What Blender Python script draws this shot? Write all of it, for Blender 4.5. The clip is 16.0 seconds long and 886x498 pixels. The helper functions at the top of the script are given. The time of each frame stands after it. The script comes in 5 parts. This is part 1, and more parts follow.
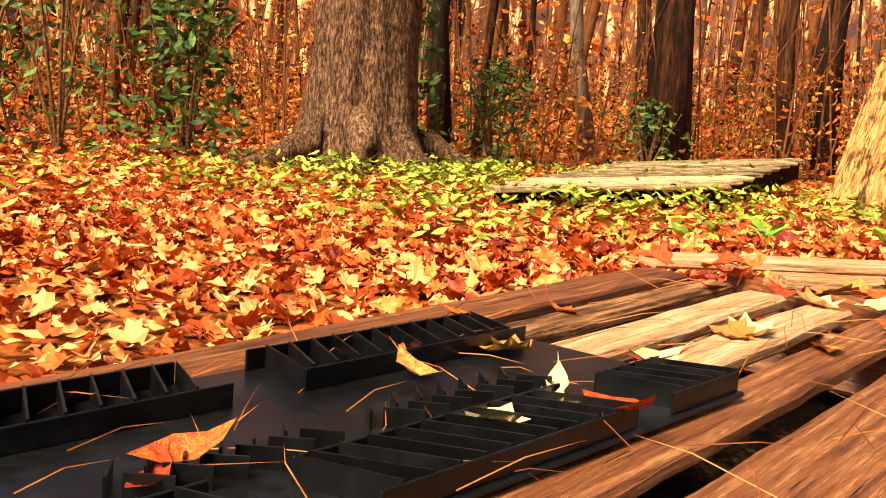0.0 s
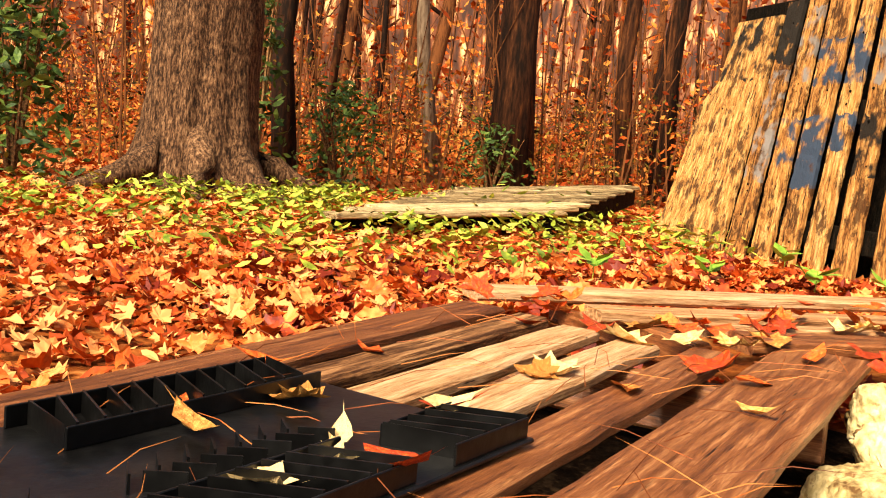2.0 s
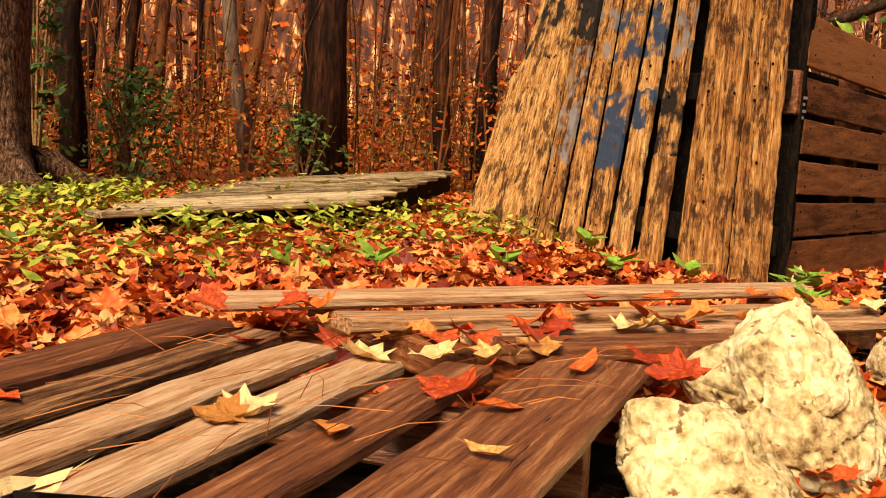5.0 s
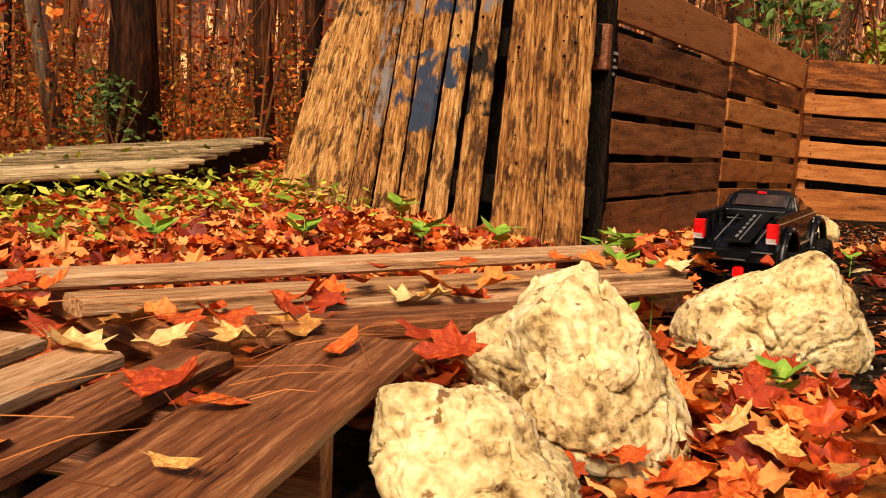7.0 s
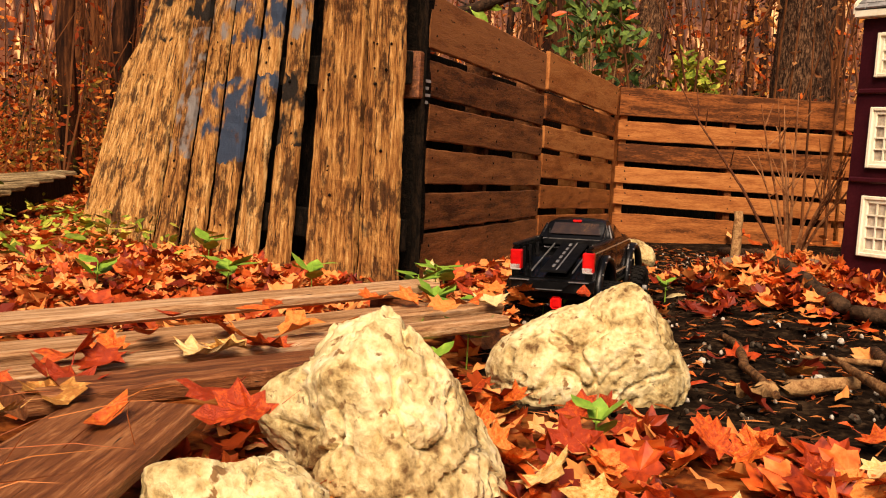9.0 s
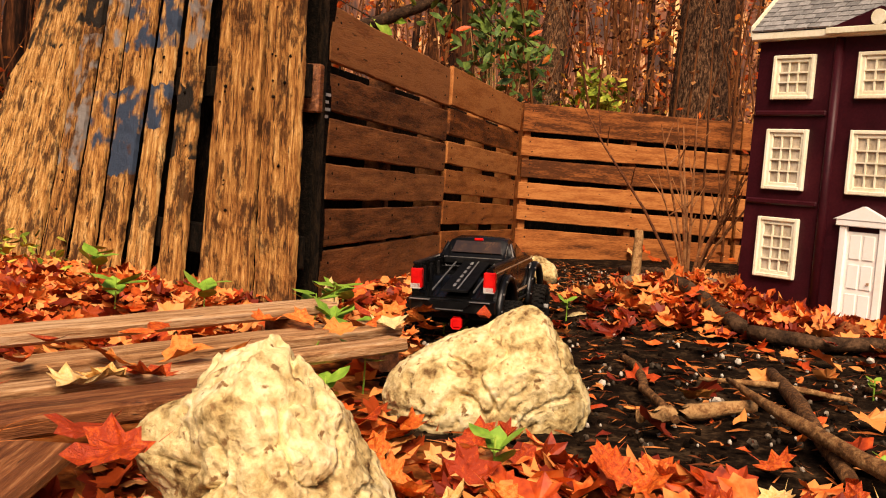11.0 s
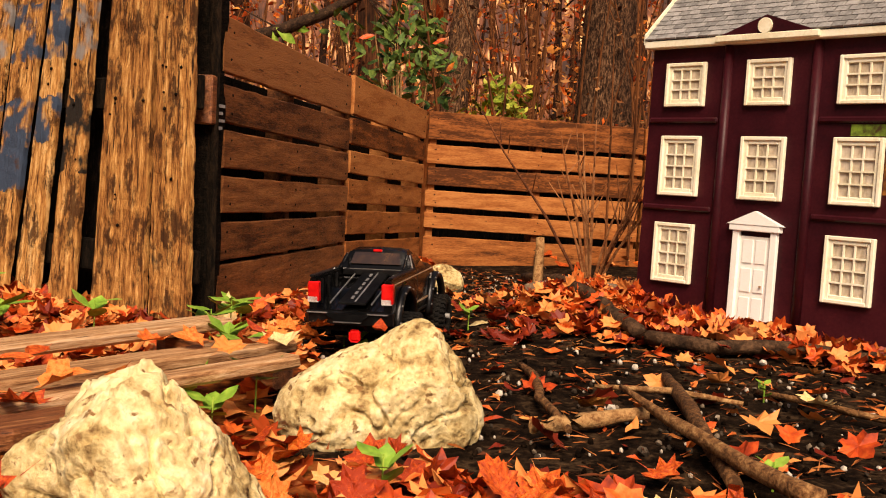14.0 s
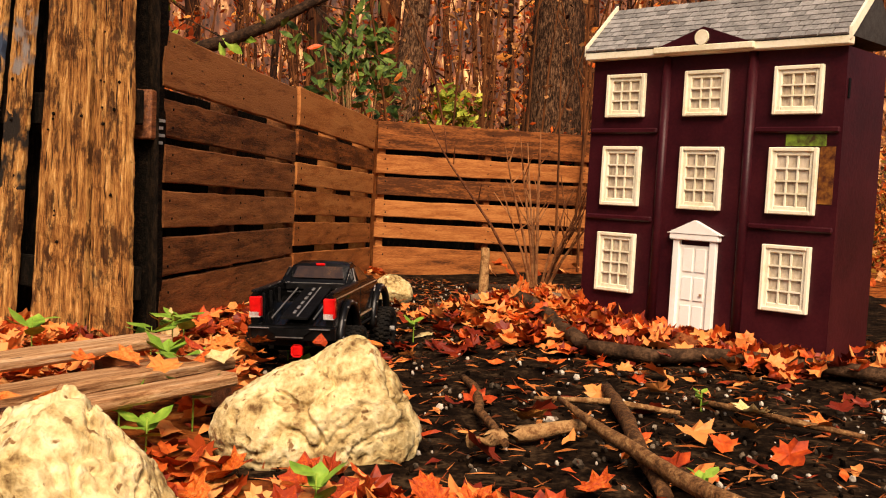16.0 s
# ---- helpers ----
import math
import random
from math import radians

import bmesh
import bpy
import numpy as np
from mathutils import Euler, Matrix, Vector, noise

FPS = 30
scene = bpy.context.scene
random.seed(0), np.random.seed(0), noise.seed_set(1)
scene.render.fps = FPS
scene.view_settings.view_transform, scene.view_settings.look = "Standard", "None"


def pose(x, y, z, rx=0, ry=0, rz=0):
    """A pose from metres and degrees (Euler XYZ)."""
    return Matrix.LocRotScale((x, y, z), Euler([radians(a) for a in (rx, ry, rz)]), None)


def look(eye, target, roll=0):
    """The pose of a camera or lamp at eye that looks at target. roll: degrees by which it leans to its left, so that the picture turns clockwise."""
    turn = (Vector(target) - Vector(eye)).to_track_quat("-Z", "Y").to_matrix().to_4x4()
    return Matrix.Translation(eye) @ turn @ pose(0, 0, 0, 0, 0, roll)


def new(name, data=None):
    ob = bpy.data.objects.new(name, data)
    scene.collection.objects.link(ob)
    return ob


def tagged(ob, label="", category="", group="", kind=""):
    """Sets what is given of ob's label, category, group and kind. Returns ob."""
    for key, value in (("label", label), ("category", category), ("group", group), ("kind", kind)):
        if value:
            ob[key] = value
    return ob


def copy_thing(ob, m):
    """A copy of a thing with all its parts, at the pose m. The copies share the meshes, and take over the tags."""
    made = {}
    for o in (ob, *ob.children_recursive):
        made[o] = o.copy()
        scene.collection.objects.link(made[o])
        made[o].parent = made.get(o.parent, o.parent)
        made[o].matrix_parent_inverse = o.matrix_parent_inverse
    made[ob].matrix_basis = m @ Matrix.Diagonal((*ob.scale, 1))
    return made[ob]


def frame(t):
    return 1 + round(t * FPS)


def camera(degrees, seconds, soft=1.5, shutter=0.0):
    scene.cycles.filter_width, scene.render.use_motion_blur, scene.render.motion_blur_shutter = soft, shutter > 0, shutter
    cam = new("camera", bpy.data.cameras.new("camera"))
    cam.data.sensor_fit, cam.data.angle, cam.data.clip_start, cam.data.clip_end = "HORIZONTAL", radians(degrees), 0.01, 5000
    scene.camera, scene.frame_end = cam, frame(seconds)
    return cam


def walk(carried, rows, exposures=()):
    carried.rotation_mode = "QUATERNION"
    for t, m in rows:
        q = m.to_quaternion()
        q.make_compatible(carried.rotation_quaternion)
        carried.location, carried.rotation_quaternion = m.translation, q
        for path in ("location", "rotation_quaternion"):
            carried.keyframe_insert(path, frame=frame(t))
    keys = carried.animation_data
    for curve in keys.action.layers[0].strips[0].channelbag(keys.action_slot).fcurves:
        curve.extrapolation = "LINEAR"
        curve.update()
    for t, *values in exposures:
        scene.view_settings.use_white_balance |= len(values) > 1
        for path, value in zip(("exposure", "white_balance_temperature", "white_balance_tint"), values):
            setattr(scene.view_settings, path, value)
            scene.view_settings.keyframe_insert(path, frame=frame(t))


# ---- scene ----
cam = camera(45.28, 16.0, soft=1.1)
PATH = [
    (0, -0.9924, -0.1204, 0.3485, 81.929, -4.255, -35.568),
    (0.5, -0.9826, -0.1171, 0.3468, 82.621, -4.21, -37.123),
    (1, -0.9844, -0.1292, 0.3564, 82.988, -4.539, -38.298),
    (1.5, -0.9736, -0.1415, 0.3706, 83.413, -4.73, -41.178),
    (2, -0.9171, -0.1381, 0.3774, 83.615, -5.306, -43.249),
    (2.5, -0.8545, -0.139, 0.3835, 83.787, -5.263, -43.942),
    (3, -0.7921, -0.1304, 0.3809, 83.571, -4.601, -45.197),
    (3.5, -0.7418, -0.1173, 0.3817, 83.453, -4.356, -47.132),
    (4, -0.6757, -0.0914, 0.381, 83.542, -3.83, -49.167),
    (4.2, -0.6523, -0.0833, 0.3833, 83.543, -3.902, -49.509),
    (6.3, -0.3876, -0.055, 0.3595, 83.133, -3.633, -57.46),
    (6.5, -0.36, -0.0546, 0.3573, 82.868, -3.638, -58.314),
    (7, -0.3117, -0.0536, 0.3564, 82.602, -3.548, -60.01),
    (7.5, -0.2832, -0.0497, 0.3578, 82.585, -3.22, -61.506),
    (8, -0.2438, -0.0676, 0.3727, 83.126, -2.934, -63.752),
    (8.5, -0.208, -0.0711, 0.3672, 84.047, -2.868, -67.201),
    (9, -0.1773, -0.0399, 0.3663, 84.588, -2.964, -69.21),
    (9.5, -0.1515, -0.0295, 0.376, 85.016, -3.736, -70.34),
    (10, -0.1401, -0.0314, 0.3755, 85.676, -3.818, -72.144),
    (10.2, -0.1312, -0.0302, 0.3758, 85.656, -3.781, -72.723),
    (12.5, -0.11, -0.0534, 0.3873, 85.729, -3.662, -76.157),
    (13, -0.1014, -0.0598, 0.3885, 85.889, -3.492, -77.116),
    (13.5, -0.0917, -0.0641, 0.3892, 86.044, -3.248, -78.185),
    (14, -0.0884, -0.0746, 0.3936, 86.104, -2.963, -78.821),
    (14.5, -0.0904, -0.0905, 0.4022, 86.078, -2.817, -79.195),
    (15, -0.088, -0.0991, 0.4062, 86.315, -2.693, -79.914),
    (15.5, -0.0851, -0.1081, 0.4091, 86.427, -2.531, -80.431),
    (16, -0.0874, -0.114, 0.4133, 86.531, -2.417, -81.129),
]
walk(cam, [(t, pose(*r)) for t, *r in PATH], [(0.0, 1.46, 7350, 10), (2.0, 1.30, 7350, 11), (4.2, 0.70, 7500, 17), (9.0, 0.42, 7650, 24), (16.0, 0.40, 7600, 23)])

# ---- light ----
world = bpy.data.worlds.new("sky")
scene.world = world
world.use_nodes = True
wn = world.node_tree.nodes
sky = wn.new("ShaderNodeTexSky")
sky.sky_type = 'NISHITA'
sky.sun_disc = False
sky.sun_elevation, sky.sun_rotation = radians(45), radians(255)
sky.dust_density = 3.0
wn["Background"].inputs[1].default_value = 0.055
world.node_tree.links.new(sky.outputs[0], wn["Background"].inputs[0])
sun = new("sun", bpy.data.lights.new("sun", 'SUN'))
sun.data.energy, sun.data.angle, sun.data.color = 3.9, radians(30), (1.0, 0.9, 0.74)
# high light from the open side behind the camera
sun.matrix_world = look((-4, -0.6, 4.6), (0.4, 0.6, 0))

# ---- materials ----
def mat(name, colors, scale=8.0, rough=0.8, bump=0.3, stretch=(1, 1, 1), fine=60.0, metal=0.0, spots=None, per="object", vary=0.15, coat=0.0, spec=0.18):
    """Two scales of noise over a ramp of colours, with relief; per: random by object or by island."""
    m = bpy.data.materials.new(name)
    m.use_nodes = True
    nt = m.node_tree
    N, L = nt.nodes, nt.links
    b = N["Principled BSDF"]
    b.inputs["Roughness"].default_value, b.inputs["Metallic"].default_value = rough, metal
    b.inputs["Coat Weight"].default_value = coat
    b.inputs["Specular IOR Level"].default_value = spec
    tc = N.new("ShaderNodeTexCoord")
    mp = N.new("ShaderNodeMapping")
    mp.inputs["Scale"].default_value = stretch
    L.new(tc.outputs["Object"], mp.inputs[0])
    rnd = N.new("ShaderNodeObjectInfo" if per == "object" else "ShaderNodeNewGeometry")
    rout = rnd.outputs["Random"] if per == "object" else rnd.outputs["Random Per Island"]
    off = N.new("ShaderNodeVectorMath")
    off.operation = 'MULTIPLY_ADD'
    comb = N.new("ShaderNodeCombineXYZ")
    for i in range(3):
        L.new(rout, comb.inputs[i])
    L.new(comb.outputs[0], off.inputs[0])
    off.inputs[1].default_value = (37, 53, 71)
    L.new(mp.outputs[0], off.inputs[2])
    n1, n2 = N.new("ShaderNodeTexNoise"), N.new("ShaderNodeTexNoise")
    n1.inputs["Scale"].default_value, n1.inputs["Detail"].default_value, n1.inputs["Roughness"].default_value = scale, 8, 0.65
    n2.inputs["Scale"].default_value, n2.inputs["Detail"].default_value = fine, 6
    L.new(off.outputs[0], n1.inputs["Vector"])
    L.new(off.outputs[0], n2.inputs["Vector"])
    mix = N.new("ShaderNodeMath")
    mix.operation = 'MULTIPLY_ADD'
    L.new(n2.outputs[0], mix.inputs[0])
    mix.inputs[1].default_value = 0.45
    L.new(n1.outputs[0], mix.inputs[2])
    sub = N.new("ShaderNodeMath")
    sub.operation = 'MULTIPLY_ADD'
    L.new(rout, sub.inputs[0])
    sub.inputs[1].default_value = vary
    L.new(mix.outputs[0], sub.inputs[2])
    shift = N.new("ShaderNodeMath")
    shift.operation = 'SUBTRACT'
    L.new(sub.outputs[0], shift.inputs[0])
    shift.inputs[1].default_value = 0.225 + vary / 2
    ramp = N.new("ShaderNodeValToRGB")
    el = ramp.color_ramp.elements
    while len(el) < len(colors):
        el.new(0.5)
    for i, c in enumerate(colors):
        el[i].position = 0.3 + 0.4 * i / max(1, len(colors) - 1)
        el[i].color = (*c, 1)
    L.new(shift.outputs[0], ramp.inputs[0])
    out = ramp.outputs[0]
    if spots:
        ns = N.new("ShaderNodeTexNoise")
        ns.inputs["Scale"].default_value, ns.inputs["Detail"].default_value = spots[1], 5
        L.new(off.outputs[0], ns.inputs["Vector"])
        rs = N.new("ShaderNodeValToRGB")
        rs.color_ramp.elements[0].position, rs.color_ramp.elements[1].position = spots[2], spots[2] + 0.06
        L.new(ns.outputs[0], rs.inputs[0])
        mx = N.new("ShaderNodeMixRGB")
        L.new(rs.outputs[0], mx.inputs[0])
        L.new(out, mx.inputs[1])
        mx.inputs[2].default_value = (*spots[0], 1)
        out = mx.outputs[0]
    L.new(out, b.inputs["Base Color"])
    if bump:
        bp = N.new("ShaderNodeBump")
        bp.inputs["Strength"].default_value, bp.inputs["Distance"].default_value = bump, 0.01
        L.new(mix.outputs[0], bp.inputs["Height"])
        L.new(bp.outputs[0], b.inputs["Normal"])
    return m


M = {}
M["deck"] = mat("weathered_deck_wood", [(.06, .022, .008), (.29, .13, .05), (.52, .285, .13), (.68, .45, .26)], 4, .6, .5, (1.3, 30, 30), 30, spots=((.06, .024, .009), 10, .66), vary=.25)
M["deck_dark"] = mat("wet_dark_deck_wood", [(.034, .01, .0035), (.14, .043, .014), (.25, .084, .027), (.5, .22, .085)], 3.2, .42, .5, (1.3, 26, 26), 40, spots=((.018, .006, .002), 9, .64), vary=.1, spec=.4)
M["old_flat"] = mat("rotten_pallet_wood", [(.08, .05, .02), (.38, .26, .12), (.64, .49, .26), (.78, .64, .4)], 4, .85, .8, (1.4, 16, 16), 30, vary=.3)
# near-black wood; also carries shade behind gaps and under the flat pallet
M["dark_wood"] = mat("dark_wood_and_gap_shade", [(.002, .002, .001), (.008, .006, .004), (.03, .018, .01)], 12, .9, .8, (6, 6, 2), 50, spec=.06)
M["fence"] = mat("stained_fence_board", [(.05, .017, .006), (.16, .056, .018), (.24, .086, .027), (.35, .136, .044)], 3, .6, .4, (1.6, 11, 11), 30, spots=((.02, .007, .003), 9, .66), vary=.35)
M["fence_orange"] = mat("orange_brown_fence_board", [(.08, .024, .006), (.26, .08, .019), (.37, .122, .03), (.5, .195, .055)], 3, .6, .4, (1.6, 11, 11), 30, spots=((.03, .01, .004), 9, .68), vary=.35)
M["rock"] = mat("pale_limestone", [(.13, .065, .022), (.5, .36, .15), (.76, .61, .31), (.86, .75, .46)], 14, .9, 1.0, (1, 1, 1), 75, spots=((.24, .13, .05), 48, .62), vary=0)
M["soil"] = mat("black_soil_and_deck_shade", [(.002, .0012, .0008), (.006, .0035, .002), (.016, .009, .005), (.06, .035, .018)], 18, .95, 1.0, (1, 1, 1), 90, spec=.03)
M["bark"] = mat("furrowed_bark", [(.006, .003, .0012), (.045, .02, .009), (.18, .09, .042), (.36, .21, .11)], 11, .9, 1.0, (7, 7, 2.0), 34, vary=.1)
M["trunk"] = mat("far_trunk_bark", [(.01, .004, .0015), (.055, .018, .006), (.18, .062, .018)], 5, .9, .5, (3, 3, .5), 20, vary=.45)
M["pale_trunk"] = mat("pale_trunk_bark", [(.16, .1, .06), (.34, .24, .15), (.48, .36, .24)], 5, .9, .5, (3, 3, .5), 20)
M["twig"] = mat("brown_twig_bark", [(.06, .025, .009), (.22, .1, .036), (.44, .25, .1)], 20, .85, .6, (3, 3, 3), 70, vary=.3)
M["root"] = mat("dark_root_bark", [(.012, .006, .003), (.045, .022, .01), (.12, .062, .03)], 18, .85, .8, (2, 2, 2), 60)
M["leaf_red"] = mat("red_orange_fallen_leaf", [(.34, .032, .005), (.58, .08, .01), (.74, .16, .02), (.78, .28, .06)], 12, .45, .5, (1, 1, 1), 60, vary=.5, spec=.35)
M["leaf_tan"] = mat("tan_fallen_leaf", [(.42, .16, .03), (.66, .34, .085), (.8, .5, .17), (.82, .6, .28)], 12, .5, .5, (1, 1, 1), 60, vary=.5, spec=.3)
M["litter"] = mat("leaf_litter", [(.16, .014, .003), (.44, .05, .007), (.68, .12, .018), (.74, .27, .07)], 3, .55, .4, (1, 1, 1), 60, per="island", vary=.7, spec=.3)
M["litter_far"] = mat("woodland_leaf_litter", [(.3, .04, .006), (.5, .085, .013), (.66, .16, .03), (.74, .33, .11)], 3, .65, .4, (1, 1, 1), 60, per="island", vary=.7)
M["ground"] = mat("leafy_earth", [(.03, .008, .002), (.13, .03, .007), (.32, .085, .016), (.42, .17, .045)], 9, .9, 1.0, (1, 1, 1), 50, spec=.08)
M["green"] = mat("green_seedling_leaf", [(.09, .2, .02), (.2, .36, .04), (.38, .52, .08)], 12, .5, .2, (1, 1, 1), 60, per="island", vary=.5)
M["yellow_green"] = mat("yellow_green_weeds", [(.09, .13, .01), (.26, .32, .03), (.5, .46, .07)], 12, .55, .2, (1, 1, 1), 60, per="island", vary=.6)
M["shrub"] = mat("dark_green_shrub_leaf", [(.022, .05, .012), (.065, .12, .024), (.15, .22, .04)], 9, .5, .2, (1, 1, 1), 60, per="island", vary=.5)
M["under"] = mat("autumn_undergrowth", [(.2, .028, .005), (.36, .05, .007), (.6, .13, .02), (.66, .25, .05)], 2, .75, .2, (1, 1, 1), 30, per="island", vary=.7, spec=.1)
M["brush"] = mat("dull_green_brush", [(.02, .014, .003), (.075, .055, .009), (.17, .12, .02), (.32, .16, .025)], 2, .75, .2, (1, 1, 1), 30, per="island", vary=.8, spec=.1)
M["thicket"] = mat("withered_brown_thicket", [(.03, .01, .004), (.1, .035, .012), (.24, .085, .028), (.36, .16, .055)], 2, .8, .2, (1, 1, 1), 30, per="island", vary=.8, spec=.1)
M["needle"] = mat("pine_needle", [(.12, .03, .008), (.32, .08, .018), (.5, .17, .045)], 20, .6, 0, per="island", vary=.8)
M["maroon"] = mat("maroon_house_paint", [(.022, .003, .005), (.038, .005, .008), (.055, .008, .011)], 6, .4, .12, (1, 1, 1), 120, vary=.05)
M["white"] = mat("yellowed_white_paint", [(.72, .66, .44), (.85, .81, .6), (.88, .85, .68)], 8, .45, .1, (1, 1, 1), 120)
M["door_white"] = mat("fresh_white_paint", [(.84, .84, .74), (.9, .9, .83), (.92, .92, .87)], 8, .4, .1, (1, 1, 1), 120)
M["curtain"] = mat("lace_curtain", [(.3, .24, .16), (.5, .42, .3), (.62, .54, .42)], 30, .9, .3, (1, 1, .4), 160)
M["shingle"] = mat("grey_roof_shingle", [(.15, .148, .14), (.24, .235, .22), (.34, .33, .31)], 16, .8, .4, (1, 1, 1), 120, vary=.25)
M["shingle_gap"] = mat("dark_roof_felt", [(.02, .019, .018), (.035, .033, .03), (.05, .048, .045)], 16, .9, .4)
M["graffiti"] = mat("green_stain", [(.05, .03, .012), (.1, .15, .02), (.17, .27, .03)], 30, .6, .1)
M["rust"] = mat("rusty_stain", [(.06, .015, .008), (.18, .065, .013), (.3, .12, .022)], 30, .6, .1)
M["black"] = mat("glossy_black_body_paint", [(.0015, .0015, .0015), (.002, .002, .002), (.004, .004, .004)], 8, .22, .02, coat=.1, vary=.02, spec=.16)
M["flare"] = mat("worn_black_plastic", [(.0015, .0015, .0015), (.003, .003, .003), (.014, .013, .012)], 24, .3, .2, vary=.02, spec=.35)
M["rubber"] = mat("dusty_black_rubber", [(.003, .003, .003), (.008, .007, .006), (.024, .018, .012)], 20, .85, .5, spec=.12)
M["chassis"] = mat("matte_black_metal", [(.001, .001, .001), (.0022, .0022, .0022), (.006, .006, .006)], 20, .5, .2, spec=.12)
M["mat"] = mat("black_plastic_ramp", [(.0015, .0015, .0015), (.0035, .0035, .0035), (.009, .009, .009)], 9, .3, .12, spec=.28)
M["chrome"] = mat("worn_silver_trim", [(.35, .34, .32), (.5, .49, .46), (.65, .63, .6)], 20, .3, .1, metal=.8)
M["stripe"] = mat("bronze_pinstripe", [(.3, .18, .1), (.42, .27, .16), (.55, .4, .26)], 20, .4, 0)
M["hub"] = mat("grey_plastic_hub", [(.25, .25, .23), (.38, .37, .34), (.5, .48, .45)], 20, .5, .1)
M["red_lens"] = mat("red_plastic_lens", [(.4, .004, .004), (.6, .008, .008), (.75, .02, .015)], 20, .25, 0, coat=.4)
M["clear_lens"] = mat("white_plastic_lens", [(.5, .45, .4), (.7, .65, .6), (.8, .76, .7)], 20, .2, 0)
M["brick"] = mat("reddish_stone", [(.1, .025, .008), (.22, .06, .018), (.36, .13, .04)], 20, .9, .8, (1, 1, 1), 80)
M["bush_stem"] = mat("reddish_bush_stem", [(.08, .024, .009), (.22, .075, .025), (.38, .17, .065)], 16, .8, .3, (2, 2, 2), 60, vary=.4)
M["pebble"] = mat("pebbles", [(.04, .028, .018), (.2, .15, .1), (.62, .54, .43)], 6, .8, .3, per="island", vary=.9)


def old_wood(name, bands):
    """Rotten golden wood with dark rot; bands: (z0, z1, colour) of flaking paint."""
    m = mat(name, [(.06, .022, .006), (.31, .125, .032), (.57, .285, .08), (.8, .5, .2)], 5.0, .85, .7, (13, 13, 1.4), 30, spots=((.03, .012, .005), 6, .6), vary=.12)
    N, L = m.node_tree.nodes, m.node_tree.links
    b = N["Principled BSDF"]
    tc = N.new("ShaderNodeTexCoord")
    sep = N.new("ShaderNodeSeparateXYZ")
    L.new(tc.outputs["Object"], sep.inputs[0])
    squash = N.new("ShaderNodeMapping")
    squash.inputs["Scale"].default_value = (1.6, 1.6, .8)
    L.new(tc.outputs["Object"], squash.inputs[0])
    rot = N.new("ShaderNodeTexNoise")
    rot.inputs["Scale"].default_value, rot.inputs["Detail"].default_value, rot.inputs["Roughness"].default_value = 9, 10, .75
    L.new(squash.outputs[0], rot.inputs["Vector"])
    amount = N.new("ShaderNodeMapRange")
    amount.inputs[1].default_value, amount.inputs[2].default_value, amount.inputs[4].default_value = .51, .58, .9
    L.new(rot.outputs[0], amount.inputs[0])
    stain = N.new("ShaderNodeMixRGB")
    L.new(amount.outputs[0], stain.inputs[0])
    L.new(b.inputs["Base Color"].links[0].from_socket, stain.inputs[1])
    stain.inputs[2].default_value = (.05, .019, .007, 1)
    L.new(stain.outputs[0], b.inputs["Base Color"])
    nz = N.new("ShaderNodeTexNoise")
    nz.inputs["Scale"].default_value, nz.inputs["Detail"].default_value = 16, 7
    L.new(tc.outputs["Object"], nz.inputs["Vector"])
    wob = N.new("ShaderNodeMath")
    wob.operation = 'MULTIPLY_ADD'
    L.new(nz.outputs[0], wob.inputs[0])
    wob.inputs[1].default_value = .12
    L.new(sep.outputs[2], wob.inputs[2])
    for z0, z1, col, solid in bands:
        lo, hi = N.new("ShaderNodeMath"), N.new("ShaderNodeMath")
        lo.operation, hi.operation = 'GREATER_THAN', 'LESS_THAN'
        lo.inputs[1].default_value, hi.inputs[1].default_value = z0 + .06, z1 + .06
        L.new(wob.outputs[0], lo.inputs[0])
        L.new(wob.outputs[0], hi.inputs[0])
        fl = N.new("ShaderNodeMapRange")
        fl.inputs[1].default_value, fl.inputs[2].default_value = solid, solid + .12
        L.new(nz.outputs[0], fl.inputs[0])
        m1, m2 = N.new("ShaderNodeMath"), N.new("ShaderNodeMath")
        m1.operation = m2.operation = 'MULTIPLY'
        L.new(lo.outputs[0], m1.inputs[0])
        L.new(hi.outputs[0], m1.inputs[1])
        L.new(m1.outputs[0], m2.inputs[0])
        L.new(fl.outputs[0], m2.inputs[1])
        mx = N.new("ShaderNodeMixRGB")
        L.new(m2.outputs[0], mx.inputs[0])
        L.new(b.inputs["Base Color"].links[0].from_socket, mx.inputs[1])
        mx.inputs[2].default_value = (*col, 1)
        L.new(mx.outputs[0], b.inputs["Base Color"])
    return m


BLUE, DARK, GREY = (.04, .062, .1), (.02, .016, .012), (.24, .22, .2)
OLD = [old_wood("old_board", [(.72, 1.0, DARK, .47)]), old_wood("old_board_flaked", [(.3, .75, GREY, .5), (.78, 1.1, DARK, .3)]), old_wood("old_board_grey", [(.36, .56, BLUE, .5), (.7, 1.0, GREY, .5)]),
       old_wood("old_board_blue", [(.28, .56, BLUE, .36), (.68, .86, BLUE, .45)]), old_wood("old_board_blue_top", [(.44, .58, BLUE, .42), (.68, .92, BLUE, .42)]), old_wood("old_board_stained", [(.36, .58, DARK, .44), (.68, .86, GREY, .5)]),
       old_wood("old_board_spotted", [(.8, 1.0, DARK, .58)]), old_wood("old_board_plain", [(.05, .2, DARK, .58)])]


# ---- helpers for meshes ----
def finish(name, bm, material, parent=None, smooth=False):
    me = bpy.data.meshes.new(name)
    bm.normal_update()
    bm.to_mesh(me)
    bm.free()
    for m in (material if isinstance(material, (list, tuple)) else [material]):
        me.materials.append(m)
    if smooth:
        for p in me.polygons:
            p.use_smooth = True
    ob = new(name, me)
    if parent is not None:
        ob.parent = parent
    return ob


